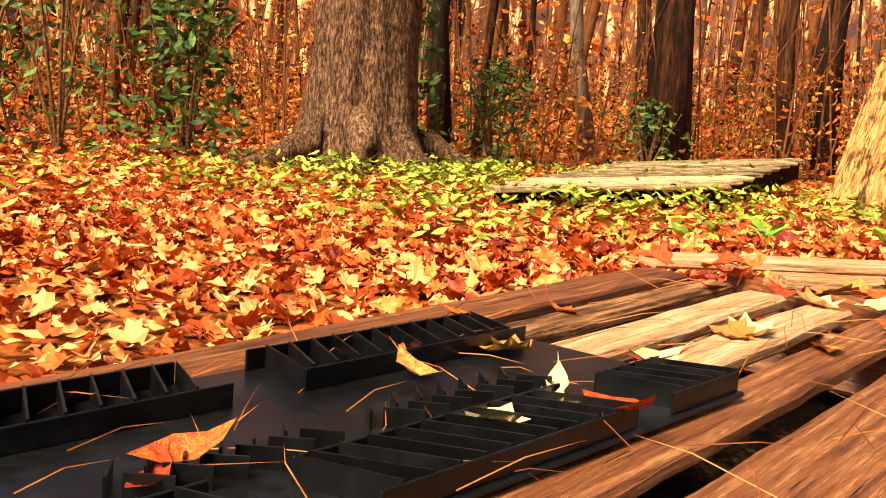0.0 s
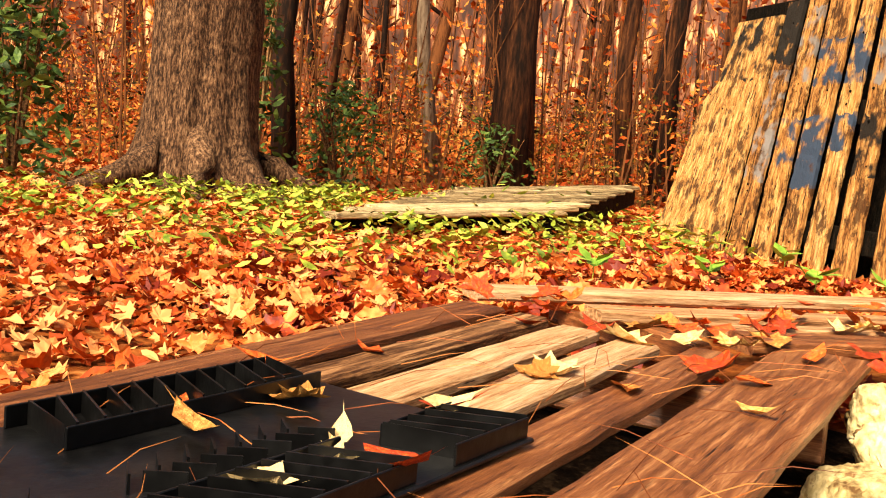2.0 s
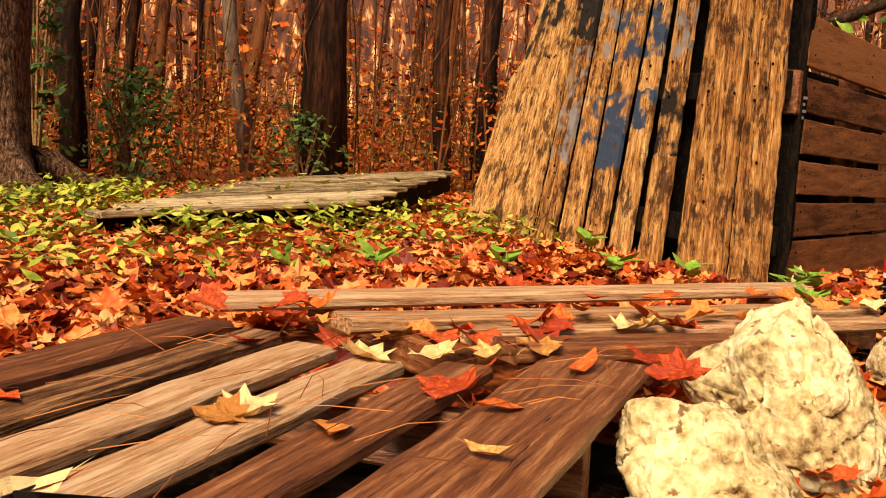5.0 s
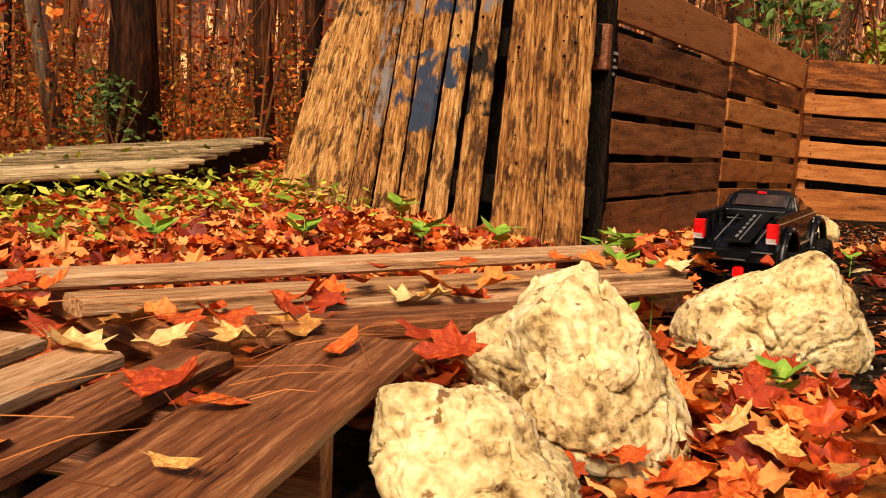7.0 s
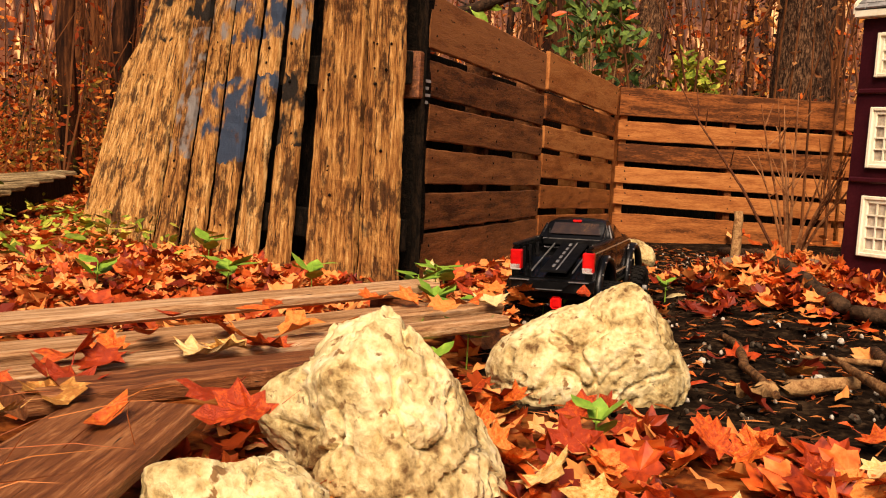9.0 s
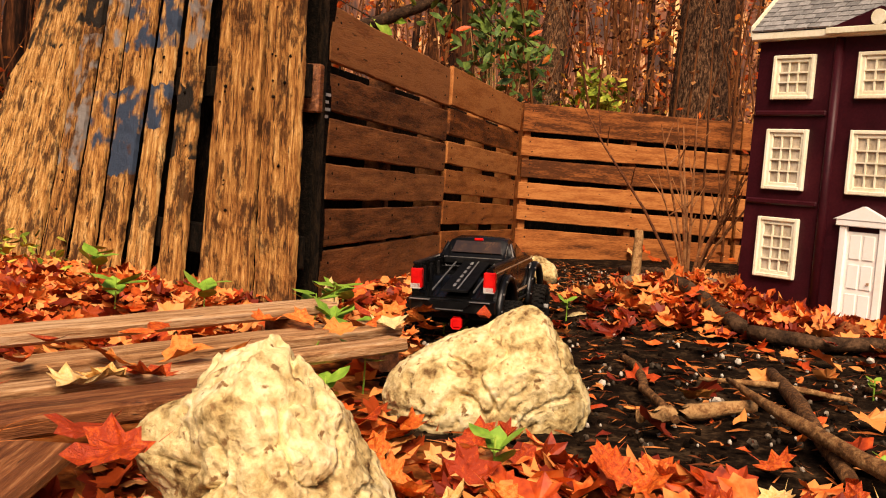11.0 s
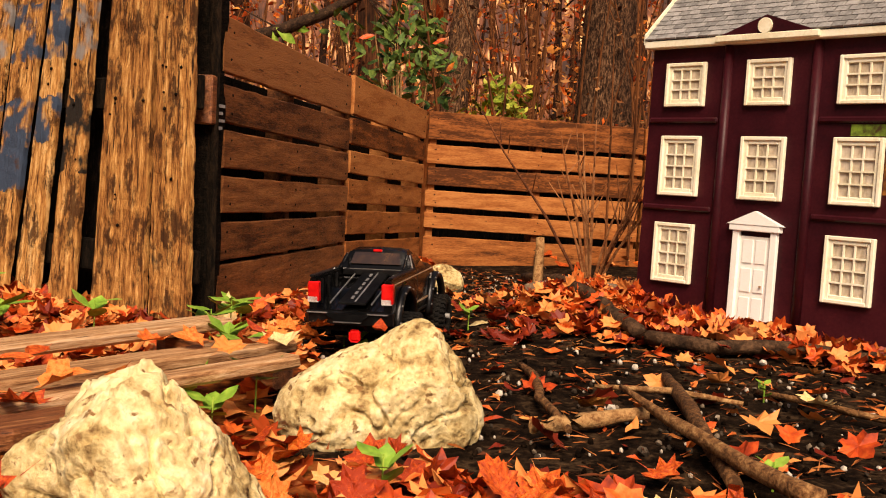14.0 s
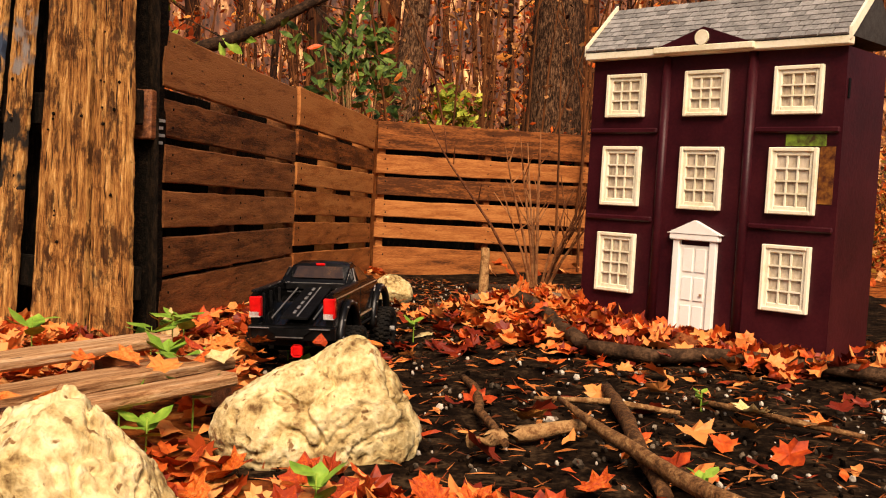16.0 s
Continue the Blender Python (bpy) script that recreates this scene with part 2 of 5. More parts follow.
def part(name, bm, material, parent, label="", smooth=False):
    ob = finish(name, bm, material, parent, smooth)
    if label:
        ob["label"] = label
    return ob


def raw(name, verts, faces, material, parent=None, smooth=False):
    me = bpy.data.meshes.new(name)
    me.from_pydata(verts, [], faces)
    me.materials.append(material)
    if smooth:
        for p in me.polygons:
            p.use_smooth = True
    ob = new(name, me)
    ob.parent = parent
    return ob


def root_of(name, m, label, category, group="", kind=""):
    ob = new(name)
    ob.empty_display_size = 0.05
    ob.matrix_world = m
    return tagged(ob, label, category, group, kind)


def box(bm, lo, hi, bevel=0.0, m=None):
    lo, hi = Vector(lo), Vector(hi)
    r = bmesh.ops.create_cube(bm, size=1.0)
    vs = r["verts"]
    for v in vs:
        v.co = Vector([(lo[i] + hi[i]) / 2 + v.co[i] * (hi[i] - lo[i]) for i in range(3)])
    if bevel:
        es = list({e for v in vs for e in v.link_edges})
        vs = bmesh.ops.bevel(bm, geom=es, offset=bevel, segments=1, affect='EDGES')["verts"]
    if m is not None:
        bmesh.ops.transform(bm, matrix=m, verts=list(vs))
    return vs


def bx(lo, hi, bevel=0.0, m=None):
    bm = bmesh.new()
    box(bm, lo, hi, bevel, m)
    return bm


def tube(bm, pts, radii, sides=6, wob=0.0):
    """A tapered tube through points."""
    pts = [Vector(p) for p in pts]
    rings = []
    for i, p in enumerate(pts):
        d = (pts[min(i + 1, len(pts) - 1)] - pts[max(i - 1, 0)]).normalized()
        u = d.orthogonal().normalized() if abs(d.z) < .9 else d.cross(Vector((0, 1, 0))).normalized()
        w = d.cross(u)
        ring = []
        for k in range(sides):
            a = 2 * math.pi * k / sides
            r = radii[i] * (1 + wob * (random.random() - .5))
            ring.append(bm.verts.new(p + u * math.cos(a) * r + w * math.sin(a) * r))
        rings.append(ring)
    for a, b in zip(rings, rings[1:]):
        for k in range(sides):
            bm.faces.new((a[k], a[(k + 1) % sides], b[(k + 1) % sides], b[k]))
    bm.faces.new(rings[0][::-1])
    bm.faces.new(rings[-1])


def rough_board(length, width, thick, seed, worn=0.004, cuts=14):
    """A board along x, centred in y, top at z = 0, with uneven edges and worn ends."""
    rnd = random.Random(seed)
    bm = bmesh.new()
    rings = []
    e = min(.006, thick * .25)
    for i in range(cuts + 1):
        x = length * i / cuts
        jl, jr = rnd.uniform(-worn, worn), rnd.uniform(-worn, worn)
        jz = rnd.uniform(-worn, worn) * .3
        if i in (0, cuts):
            x += rnd.uniform(-worn, worn)
        w0, w1 = -width / 2 + jl, width / 2 + jr
        sec = [(w0 + e, jz), (w1 - e, jz), (w1, jz - e), (w1, -thick + e), (w1 - e, -thick), (w0 + e, -thick), (w0, -thick + e), (w0, jz - e)]
        rings.append([bm.verts.new((x + (rnd.uniform(-worn, worn) if i in (0, cuts) else 0), y, z)) for y, z in sec])
    for a, b in zip(rings, rings[1:]):
        for k in range(8):
            bm.faces.new((a[k], b[k], b[(k + 1) % 8], a[(k + 1) % 8]))
    bm.faces.new(rings[0])
    bm.faces.new(rings[-1][::-1])
    return bm


def place(ob, m):
    ob.matrix_local = m
    return ob


def frame_on(p0, p1, up=(0, 0, 1)):
    """Axes with x from p0 to p1 and z near up."""
    p0, p1 = Vector(p0), Vector(p1)
    x = (p1 - p0).normalized()
    y = Vector(up).cross(x).normalized()
    z = x.cross(y)
    m = Matrix((x, y, z)).transposed().to_4x4()
    m.translation = p0
    return m


# ---- ground ----
def ground_z(x, y):
    z = -0.05
    z += 0.10 * math.exp(-(((x - 3.35) / .5) ** 2 + ((y - 0.1) / .35) ** 2))
    z += 0.03 * math.exp(-(((x - 2.2) / .6) ** 2 + ((y - 1.65) / .4) ** 2))
    z += 0.04 * math.exp(-(((x - 3.0) / .5) ** 2 + ((y + 0.6) / .5) ** 2))
    z -= 0.05 * math.exp(-(((x - 4.8) / 1.0) ** 2 + ((y - 0.6) / .6) ** 2))
    z -= 0.08 * math.exp(-(((x - .1) / 1.2) ** 2 + ((y - .4) / .5) ** 2))
    z -= 0.022 * math.exp(-(((x - 2.65) / .38) ** 2 + ((y - .6) / .3) ** 2))
    near = math.exp(-((x - 1.5) ** 2 + (y - 1) ** 2) / 30)
    z += 0.012 * noise.noise((x * 5, y * 5, 0)) * near + .006 * noise.noise((x * 17, y * 17, 3)) * near
    far = math.hypot(x, y)
    if far > 8:
        z += (far - 8) * 0.02 + .15 * noise.noise((x * .2, y * .2, 7))
    return z


def axis(lo, hi, fine_lo, fine_hi, step):
    a = []
    v = fine_lo
    while v < fine_hi:
        a.append(v)
        v += step
    out, s, v = [], step, fine_hi
    while v < hi:
        out.append(v)
        s *= 1.25
        v += s
    out.append(hi)
    pre, s, v = [], step, fine_lo - step
    while v > lo:
        pre.append(v)
        s *= 1.25
        v -= s
    pre.append(lo)
    return pre[::-1] + a + out


def build_ground():
    xs, ys = axis(-120, 200, -1.5, 6.5, .07), axis(-120, 200, -1.5, 6, .07)
    verts = [(x, y, ground_z(x, y)) for x in xs for y in ys]
    n = len(ys)
    faces = [(i * n + j, (i + 1) * n + j, (i + 1) * n + j + 1, i * n + j + 1) for i in range(len(xs) - 1) for j in range(n - 1)]
    ob = raw("ground", verts, faces, M["ground"], smooth=True)
    ob.data.materials.append(M["soil"])
    for p in ob.data.polygons:
        x, y, _ = p.center
        edge = .12 * noise.noise((x * 2.5, y * 2.5, 1))
        if x > 1.45 + edge and x < 5.9 and y < .28 * (x - 1.2) + .42 + edge and y < 1.02 and y > -1.4 - edge:
            p.material_index = 1
        # soil colour reused below the deck to paint the black shade there
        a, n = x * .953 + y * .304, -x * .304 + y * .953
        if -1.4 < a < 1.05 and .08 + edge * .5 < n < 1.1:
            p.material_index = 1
    tagged(ob, "leaf-covered woodland earth with a patch of black soil, shade painted black under the deck", "ground", kind="structure")


build_ground()

# ---- the wooden deck of the pallet ----
A17 = radians(17.7)
DECK = Matrix.Translation((0, 0, 0.055)) @ Matrix.Rotation(A17, 4, 'Z')
deck = root_of("pallet_deck", DECK, "weathered wooden pallet deck strewn with leaves and needles", "pallet")
PLANKS = [(.345, .500, -1.3, 1.03, "deck_dark", -.004), (.540, .614, -1.3, .86, "deck_dark", -.002), (.652, .728, -1.3, .80, "deck", 0),
          (.766, .842, -1.3, .83, "deck", .001), (.880, .948, -1.3, .87, "deck", 0), (.984, 1.08, -1.3, .9, "deck_dark", 0)]
for i, (n0, n1, a0, a1, mm, dz) in enumerate(PLANKS):
    ob = part("plank", rough_board(a1 - a0, n1 - n0, .022, i + 1, .003, 26), M[mm], deck)
    place(ob, pose(a0, (n0 + n1) / 2, dz))
for i, a in enumerate((-1.2, -.25, .68)):
    ob = part("stringer", rough_board(.72, .04, .085, 40 + i, .003, 8), M["deck_dark"], deck)
    place(ob, pose(a, .36, -.0225, 0, 0, 90))


def loose_board(p0, p1, width, thick, seed, mm, label):
    L = (Vector(p1) - Vector(p0)).length
    ob = finish("board", rough_board(L, width, thick, seed, .003, 20), M[mm])
    ob.matrix_world = frame_on(p0, p1)
    return tagged(ob, label, "board", "boards of the low pallet")


# low pallet beside the deck
for i, (p0, p1, w, th, mm, lab) in enumerate([
        ((.68, 1.432, .056), (2.2, .885, .046), .088, .026, "deck", "long weathered pale board lying beside the deck among leaves"),
        ((.74, 1.148, .058), (1.98, .655, .046), .085, .026, "deck", "long weathered pale board lying beside the deck among leaves"),
        ((.84, .955, .056), (1.80, .575, .046), .055, .024, "deck", "narrow weathered board lying beside the deck"),
        ((.78, .842, .064), (1.24, .632, .058), .085, .03, "deck_dark", "short dark-stained board lying against the deck's end")]):
    loose_board(p0, p1, w, th, 60 + i, mm, lab)
for i, (p0, p1) in enumerate((((.80, .93, .028), (.94, 1.40, .028)), ((1.90, .62, .018), (2.10, .97, .018)))):
    loose_board(p0, p1, .05, .06, 70 + i, "deck_dark", "dark bearer under the boards of the low pallet")

# ---- black plastic ramp on the deck ----
ramp = root_of("traction_ramp", pose(-.075, .572, .0585, 0, 0, 14), "black plastic ribbed traction ramp lying on the deck", "ramp")
part("plate", bx((-.98, 0, 0), (0, .365, .006), .002), M["mat"], ramp)
for y0, y1, slant, blocks in ((.006, .096, -.5, ((-.15, -.006), (-.555, -.215), (-.95, -.63))), (.268, .358, .5, ((-.385, -.03), (-.8, -.47)))):
    for xa, xb in blocks:
        for y in (y0, y1 - .003):
            part("side_rail", bx((xa, y, .006), (xb, y + .003, .028), .0008), M["mat"], ramp)
        for k in range(int((xb - xa) / .031) + 1):
            x = xa + .004 + k * .031
            bm = bx((-.0014, y0 + .003, .006), (.0014, y1 - .003, .030), 0, pose(x, 0, 0))
            for v in bm.verts:
                v.co.x = min(max(v.co.x + (v.co.y - (y0 + y1) / 2) * slant, xa), xb)
            part("rib", bm, M["mat"], ramp)
for k in range(24):
    if k in (7, 8, 15, 16):
        continue
    bm = bmesh.new()
    x = -.20 - k * .032
    box(bm, (-.0012, -.018, .006), (.0012, .018, .024), 0, pose(x, .135, 0, 0, 0, 40))
    box(bm, (-.0012, -.018, .006), (.0012, .018, .024), 0, pose(x - .014, .163, 0, 0, 0, -40))
    part("cleat", bm, M["mat"], ramp)

# ---- leaning panel of old boards ----
B0, B1 = Vector((2.48, 1.09, 0)), Vector((3.19, 2.74, 0))
AWAY = Vector((.919, -.395, 0))
lean = root_of("leaning_pallet", Matrix.Translation((2.85, 1.9, -.05)), "old splintered wooden panel leaning upright, with patches of blue paint", "pallet")
BOARDS = [(.708, .992, 1.06), (.618, .690, 1.1), (.529, .596, 1.14), (.446, .508, 1.16), (.361, .421, 1.18), (.268, .330, 1.2), (.099, .220, 1.22), (.002, .087, 1.24)]
def lean_point(u, z):
    f = max(u, 0) ** 1.2
    top = (.30 * f - .02) * z / 1.05
    return B0 + (B1 - B0) * (u - .07 * z * (u < .5) * u) + AWAY * top + Vector((0, 0, z))
for i, (u0, u1, h) in enumerate(BOARDS):
    rnd = random.Random(90 + i)
    bm = bmesh.new()
    rings = []
    for k in range(49):
        z = -.07 + h * k / 48
        j0, j1 = rnd.uniform(-.003, .003) + .004 * noise.noise((z * 9, i, 0)), rnd.uniform(-.003, .003) + .004 * noise.noise((z * 9, i, 5))
        if k == 48:
            z += rnd.uniform(-.02, .02)
        nar = .012 * max(0, z - .3)
        if i == 0 and z > .62:
            nar += .05 * min(1, (z - .62) * 12)
        a, b = lean_point(u0 + j0 * .5, z), lean_point(u1 + j1 * .5 - (nar if i == 0 else 0), z)
        mid = (a + b) / 2 - AWAY * rnd.uniform(.001, .005)
        rings.append([bm.verts.new(p) for p in (a, (a * .7 + b * .3) - AWAY * rnd.uniform(.002, .006), (a * .35 + b * .65) - AWAY * rnd.uniform(-.001, .005), b, b + AWAY * .016, a + AWAY * .016)])
    for p, q in zip(rings, rings[1:]):
        for s in range(6):
            bm.faces.new((p[s], p[(s + 1) % 6], q[(s + 1) % 6], q[s]))
    bm.faces.new(rings[0]), bm.faces.new(rings[-1])
    bmesh.ops.recalc_face_normals(bm, faces=bm.faces)
    ob = part("board", bm, OLD[i], lean)
    ob.matrix_parent_inverse = lean.matrix_world.inverted()
    for k in range(14 if i > 5 else 4):
        u, z = rnd.uniform(u0 + .012, u1 - .012), rnd.choice((rnd.uniform(.5, .68), rnd.uniform(.85, 1.0), rnd.uniform(.05, .95)))
        hole = bmesh.new()
        bmesh.ops.create_icosphere(hole, subdivisions=1, radius=rnd.uniform(.003, .006), matrix=Matrix.Translation(lean_point(u, z) - AWAY * .0035))
        part("nail_hole", hole, M["dark_wood"], ob)
# boards added behind the panel, near black to paint shade into its gaps
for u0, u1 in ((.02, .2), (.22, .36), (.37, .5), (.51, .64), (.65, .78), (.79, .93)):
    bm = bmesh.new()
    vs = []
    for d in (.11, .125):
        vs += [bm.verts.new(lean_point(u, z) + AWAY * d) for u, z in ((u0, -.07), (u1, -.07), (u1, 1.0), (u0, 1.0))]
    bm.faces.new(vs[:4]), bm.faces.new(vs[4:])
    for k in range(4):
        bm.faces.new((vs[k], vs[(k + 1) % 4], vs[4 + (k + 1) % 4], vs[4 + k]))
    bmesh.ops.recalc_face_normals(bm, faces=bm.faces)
    ob = part("back_board", bm, M["dark_wood"], lean)
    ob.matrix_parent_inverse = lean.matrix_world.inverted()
# crosspieces use the same near-black colour
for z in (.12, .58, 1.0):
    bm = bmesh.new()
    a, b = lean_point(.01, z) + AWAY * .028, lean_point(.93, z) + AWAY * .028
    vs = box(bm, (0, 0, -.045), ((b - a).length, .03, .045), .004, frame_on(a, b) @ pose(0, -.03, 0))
    ob = part("crosspiece", bm, M["dark_wood"], lean)
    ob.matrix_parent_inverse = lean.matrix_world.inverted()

# dark post between the panel and the fence
post = root_of("fence_post", Matrix.Translation((2.63, 1.16, -.05)), "near-black wooden post with faint white marks", "post")
part("post_body", rough_board(1.35, .12, .10, 131, .006, 16), M["dark_wood"], post)
place(post.children[0], pose(.02, 0, 0, 0, -90, 0) @ pose(0, 0, .05))
part("block", bx((-.07, -.08, .55), (-.03, -.03, .68), .004), M["deck_dark"], post)
for k in range(4):
    part("mark", bx((-.004 + .010 * (k % 2), -.070, .540 + k * .02), (.030 + .014 * (k % 2), -.058, .548 + k * .02), 0), M["hub"], post, "faint white painted mark")


# ---- pallet fence ----
def fence_panel(p0, p1, left, right, material, seed, label):
    """Six horizontal boards on three uprights; left, right: (top, bottom) of each board at both ends."""
    p0, p1 = Vector((*p0, 0)), Vector((*p1, 0))
    L = (p1 - p0).length
    panel = root_of("pallet_fence", frame_on(p0, p1), label, "fence", "pallets standing as a fence")
    rnd = random.Random(seed)
    for k, ((at0, ab0), (at1, ab1)) in enumerate(zip(left, right)):
        bm = bmesh.new()
        rings = []
        s0, s1 = rnd.uniform(-.012, .006), L + rnd.uniform(-.012, .006)
        out, cup = rnd.uniform(-.005, .002), rnd.uniform(-.002, .004)
        for c in range(17):
            t = c / 16
            x = s0 + (s1 - s0) * t
            zt, zb = at0 + (at1 - at0) * t + rnd.uniform(-.002, .002), ab0 + (ab1 - ab0) * t + rnd.uniform(-.002, .002)
            y = out + cup * math.sin(math.pi * t) + rnd.uniform(-.001, .001)
            rings.append([bm.verts.new(v) for v in ((x, y, zb + .003), (x, y - .001, zt * .5 + zb * .5), (x, y, zt - .003), (x, y + .003, zt), (x, y + .016, zt), (x, y + .018, zt - .003), (x, y + .018, zb), (x, y + .003, zb))])
        for a, b in zip(rings, rings[1:]):
            for q in range(8):
                bm.faces.new((a[q], b[q], b[(q + 1) % 8], a[(q + 1) % 8]))
        bm.faces.new(rings[0]), bm.faces.new(rings[-1])
        bmesh.ops.recalc_face_normals(bm, faces=bm.faces)
        slat = part("slat", bm, M[material], panel)
        for x in (.05, L / 2, L - .05):
            for dz in (.25, .75):
                bn = bmesh.new()
                t = x / L
                zt, zb = at0 + (at1 - at0) * t, ab0 + (ab1 - ab0) * t
                bmesh.ops.create_cone(bn, cap_ends=True, segments=6, radius1=.0045, radius2=.003, depth=.003, matrix=pose(x + rnd.uniform(-.012, .012), out + cup * math.sin(math.pi * t) - .0015, zt - (zt - zb) * dz, 90))
                part("nail", bn, M["chassis"], slat)
    # slats added behind each gap; its shade is their near-black colour
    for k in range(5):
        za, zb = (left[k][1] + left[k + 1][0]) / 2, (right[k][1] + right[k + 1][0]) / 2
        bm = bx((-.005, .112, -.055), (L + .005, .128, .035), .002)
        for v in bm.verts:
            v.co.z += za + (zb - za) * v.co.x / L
        part("back_slat", bm, M["dark_wood"], panel)
    for x in (.03, L / 2, L - .03):
        t = x / L
        top, low = left[0][0] + (right[0][0] - left[0][0]) * t, left[5][1] + (right[5][1] - left[5][1]) * t
        part("upright", bx((x - .02, .022, low), (x + .02, .105, top - .02), .003), M[material], panel)
    return panel


fence_panel((2.69, 1.10), (3.965, 1.112), ((.804, .652), (.617, .515), (.491, .388), (.363, .261), (.234, .125), (.114, -.03)),
            ((.762, .617), (.598, .478), (.467, .358), (.336, .236), (.219, .114), (.103, -.06)), "fence", 1, "dark brown-stained pallet standing upright as a fence beside the post")
fence_panel((3.985, 1.108), (5.36, 1.11), ((.774, .622), (.609, .506), (.477, .389), (.366, .271), (.241, .144), (.116, -.05)),
            ((.732, .583), (.568, .473), (.453, .350), (.330, .226), (.195, .095), (.068, -.09)), "fence_orange", 2, "orange-brown pallet fence panel meeting the corner")
BACK_L = ((.731, .588), (.561, .458), (.441, .349), (.319, .236), (.203, .123), (.078, -.09))
BACK_R = ((.729, .573), (.548, .455), (.436, .320), (.301, .197), (.171, .074), (.035, -.13))
fence_panel((5.37, 1.085), (6.13, -.005), BACK_L, BACK_R, "fence_orange", 3, "orange-brown pallet fence panel closing the yard")
fence_panel((6.14, -.02), (6.90, -1.11), BACK_R, BACK_L, "fence_orange", 4, "orange-brown pallet fence panel behind the toy house")

# ---- far flat pallet ----
fp = root_of("flat_pallet", Matrix.Translation((2.7, 3.3, -.05)), "rotten grey pallet lying flat, overgrown with weeds", "pallet")
NL, NR, FL, FR = Vector((1.45, 2.95, .04)), Vector((2.66, 2.9, .07)), Vector((3.05, 3.72, .12)), Vector((4.2, 3.6, .17))
for k in range(9):
    t0 = (k + .08) / 9
    # boards run from the low end to the raised end
    a = NL + (FL - NL) * t0 * .9
    b = NR + (FR - NR) * (t0 + .02)
    L = (b - a).length
    ob = part("plank", rough_board(L, .105, .02, 150 + k, .006, 14), M["old_flat"], fp)
    ob.matrix_parent_inverse = fp.matrix_world.inverted()
    ob.matrix_basis = frame_on(a, b)
# stringers coloured near black: the underside's shade is in their colour
for k, t in enumerate((.04, .5, .96)):
    a, b = NL + (NR - NL) * t - Vector((0, 0, .022)), FL + (FR - FL) * t - Vector((0, 0, .022))
    ob = part("stringer", rough_board((b - a).length, .045, .10, 170 + k, .004, 8), M["dark_wood"], fp)
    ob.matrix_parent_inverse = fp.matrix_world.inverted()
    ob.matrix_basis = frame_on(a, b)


# ---- rocks ----
def rock(name, centre, lobes, seed, label, pull=(), cuts=9, sub=6, rough=1.0):
    """A stone of overlapping swellings round its centre, split along flat faces and pitted all over."""
    bm = bmesh.new()
    bmesh.ops.create_icosphere(bm, subdivisions=sub, radius=1.0)
    rnd = random.Random(seed)
    D = np.array([v.co[:] for v in bm.verts])
    D /= np.linalg.norm(D, axis=1)[:, None]
    acc = np.zeros(len(D))
    for at, rad in lobes:
        o, e = -np.array(at), 1 / np.array(rad)
        a, b, c = ((D * e) ** 2).sum(1), ((D * e) * (o * e)).sum(1), ((o * e) ** 2).sum() - 1
        acc += np.maximum((-b + np.sqrt(np.maximum(b * b - a * c, 0))) / a, 1e-4) ** 14
    P = D * (acc ** (1 / 14))[:, None]
    for _ in range(cuts):
        d = np.array(Vector((rnd.uniform(-1, 1), rnd.uniform(-1, 1), rnd.uniform(-.5, .9))).normalized())
        s = P @ d
        h = s.max() * rnd.uniform(.72, .9)
        P -= np.outer(np.maximum(s - h, 0) * .97, d)
    size = float(np.linalg.norm(P, axis=1).mean())
    off = Vector((seed * 3.1, seed * 1.7, seed * 5.3))
    for v, q in zip(bm.verts, P):
        p = Vector(q)
        n = p.normalized()
        for d, amt, sharp in pull:
            d = Vector(d).normalized()
            p += d * amt * max(0, n.dot(d)) ** sharp
        u = p / size
        r = .10 * rough * noise.fractal(u * 1.4 + off, .9, 2.1, 7) - .03 * rough * abs(noise.noise(u * 4.2 + off * 2))
        crack = abs(noise.noise(u * 1.5 + off * 1.3))
        r -= .13 * max(0, .045 - crack) / .045
        r -= .06 * max(0, .05 - abs(noise.noise(u * 3.4 + off * .7))) / .05
        r -= .26 * max(0, noise.noise(u * 6 + off) - .42)
        r -= .22 * max(0, noise.noise(u * 15 + off) - .42)
        r += .010 * noise.noise(u * 24 + off) + .006 * noise.noise(u * 52 + off)
        v.co = p + n * r * size
    ob = finish(name, bm, M["rock"], smooth=True)
    ob.matrix_world = pose(*centre)
    return tagged(ob, label, "rock", "pale rocks beside the deck")


rock("rock", (1.05, .475, 0), (((-.02, .045, .04), (.115, .12, .125)), ((0, -.005, .04), (.10, .085, .125)), ((.01, 0, -.02), (.13, .135, .125)), ((.02, -.04, -.05), (.14, .15, .10))), 3, "large jagged pale limestone rock beside the deck", (((-.3, .9, .12), .045, 34), ((-.1, .6, 1), .012, 14)), 22)
rock("rock", (.70, .475, -.04), (((0, .015, .01), (.13, .10, .092)), ((-.02, -.02, -.02), (.14, .115, .08))), 8, "pale limestone rock lying against the larger rock", (((-.3, .6, .8), .02, 12),), 14)
rock("rock", (.50, .47, -.085), (((0, 0, 0), (.10, .08, .06)),), 11, "low pale limestone rock under the deck's edge", (), 7, 5)
rock("rock", (1.70, .355, 0), (((.02, -.055, .03), (.11, .105, .115)), ((0, 0, 0), (.12, .135, .105)), ((-.02, .065, -.025), (.12, .13, .09)), ((.03, -.08, -.04), (.11, .085, .09))), 5, "smooth pale limestone rock half sunk in leaves", (), 7, 6, .55)
rock("rock", (4.3, .77, -.05), (((0, 0, 0), (.08, .09, .075)),), 14, "small mossy stone near the fence", (), 7, 4)
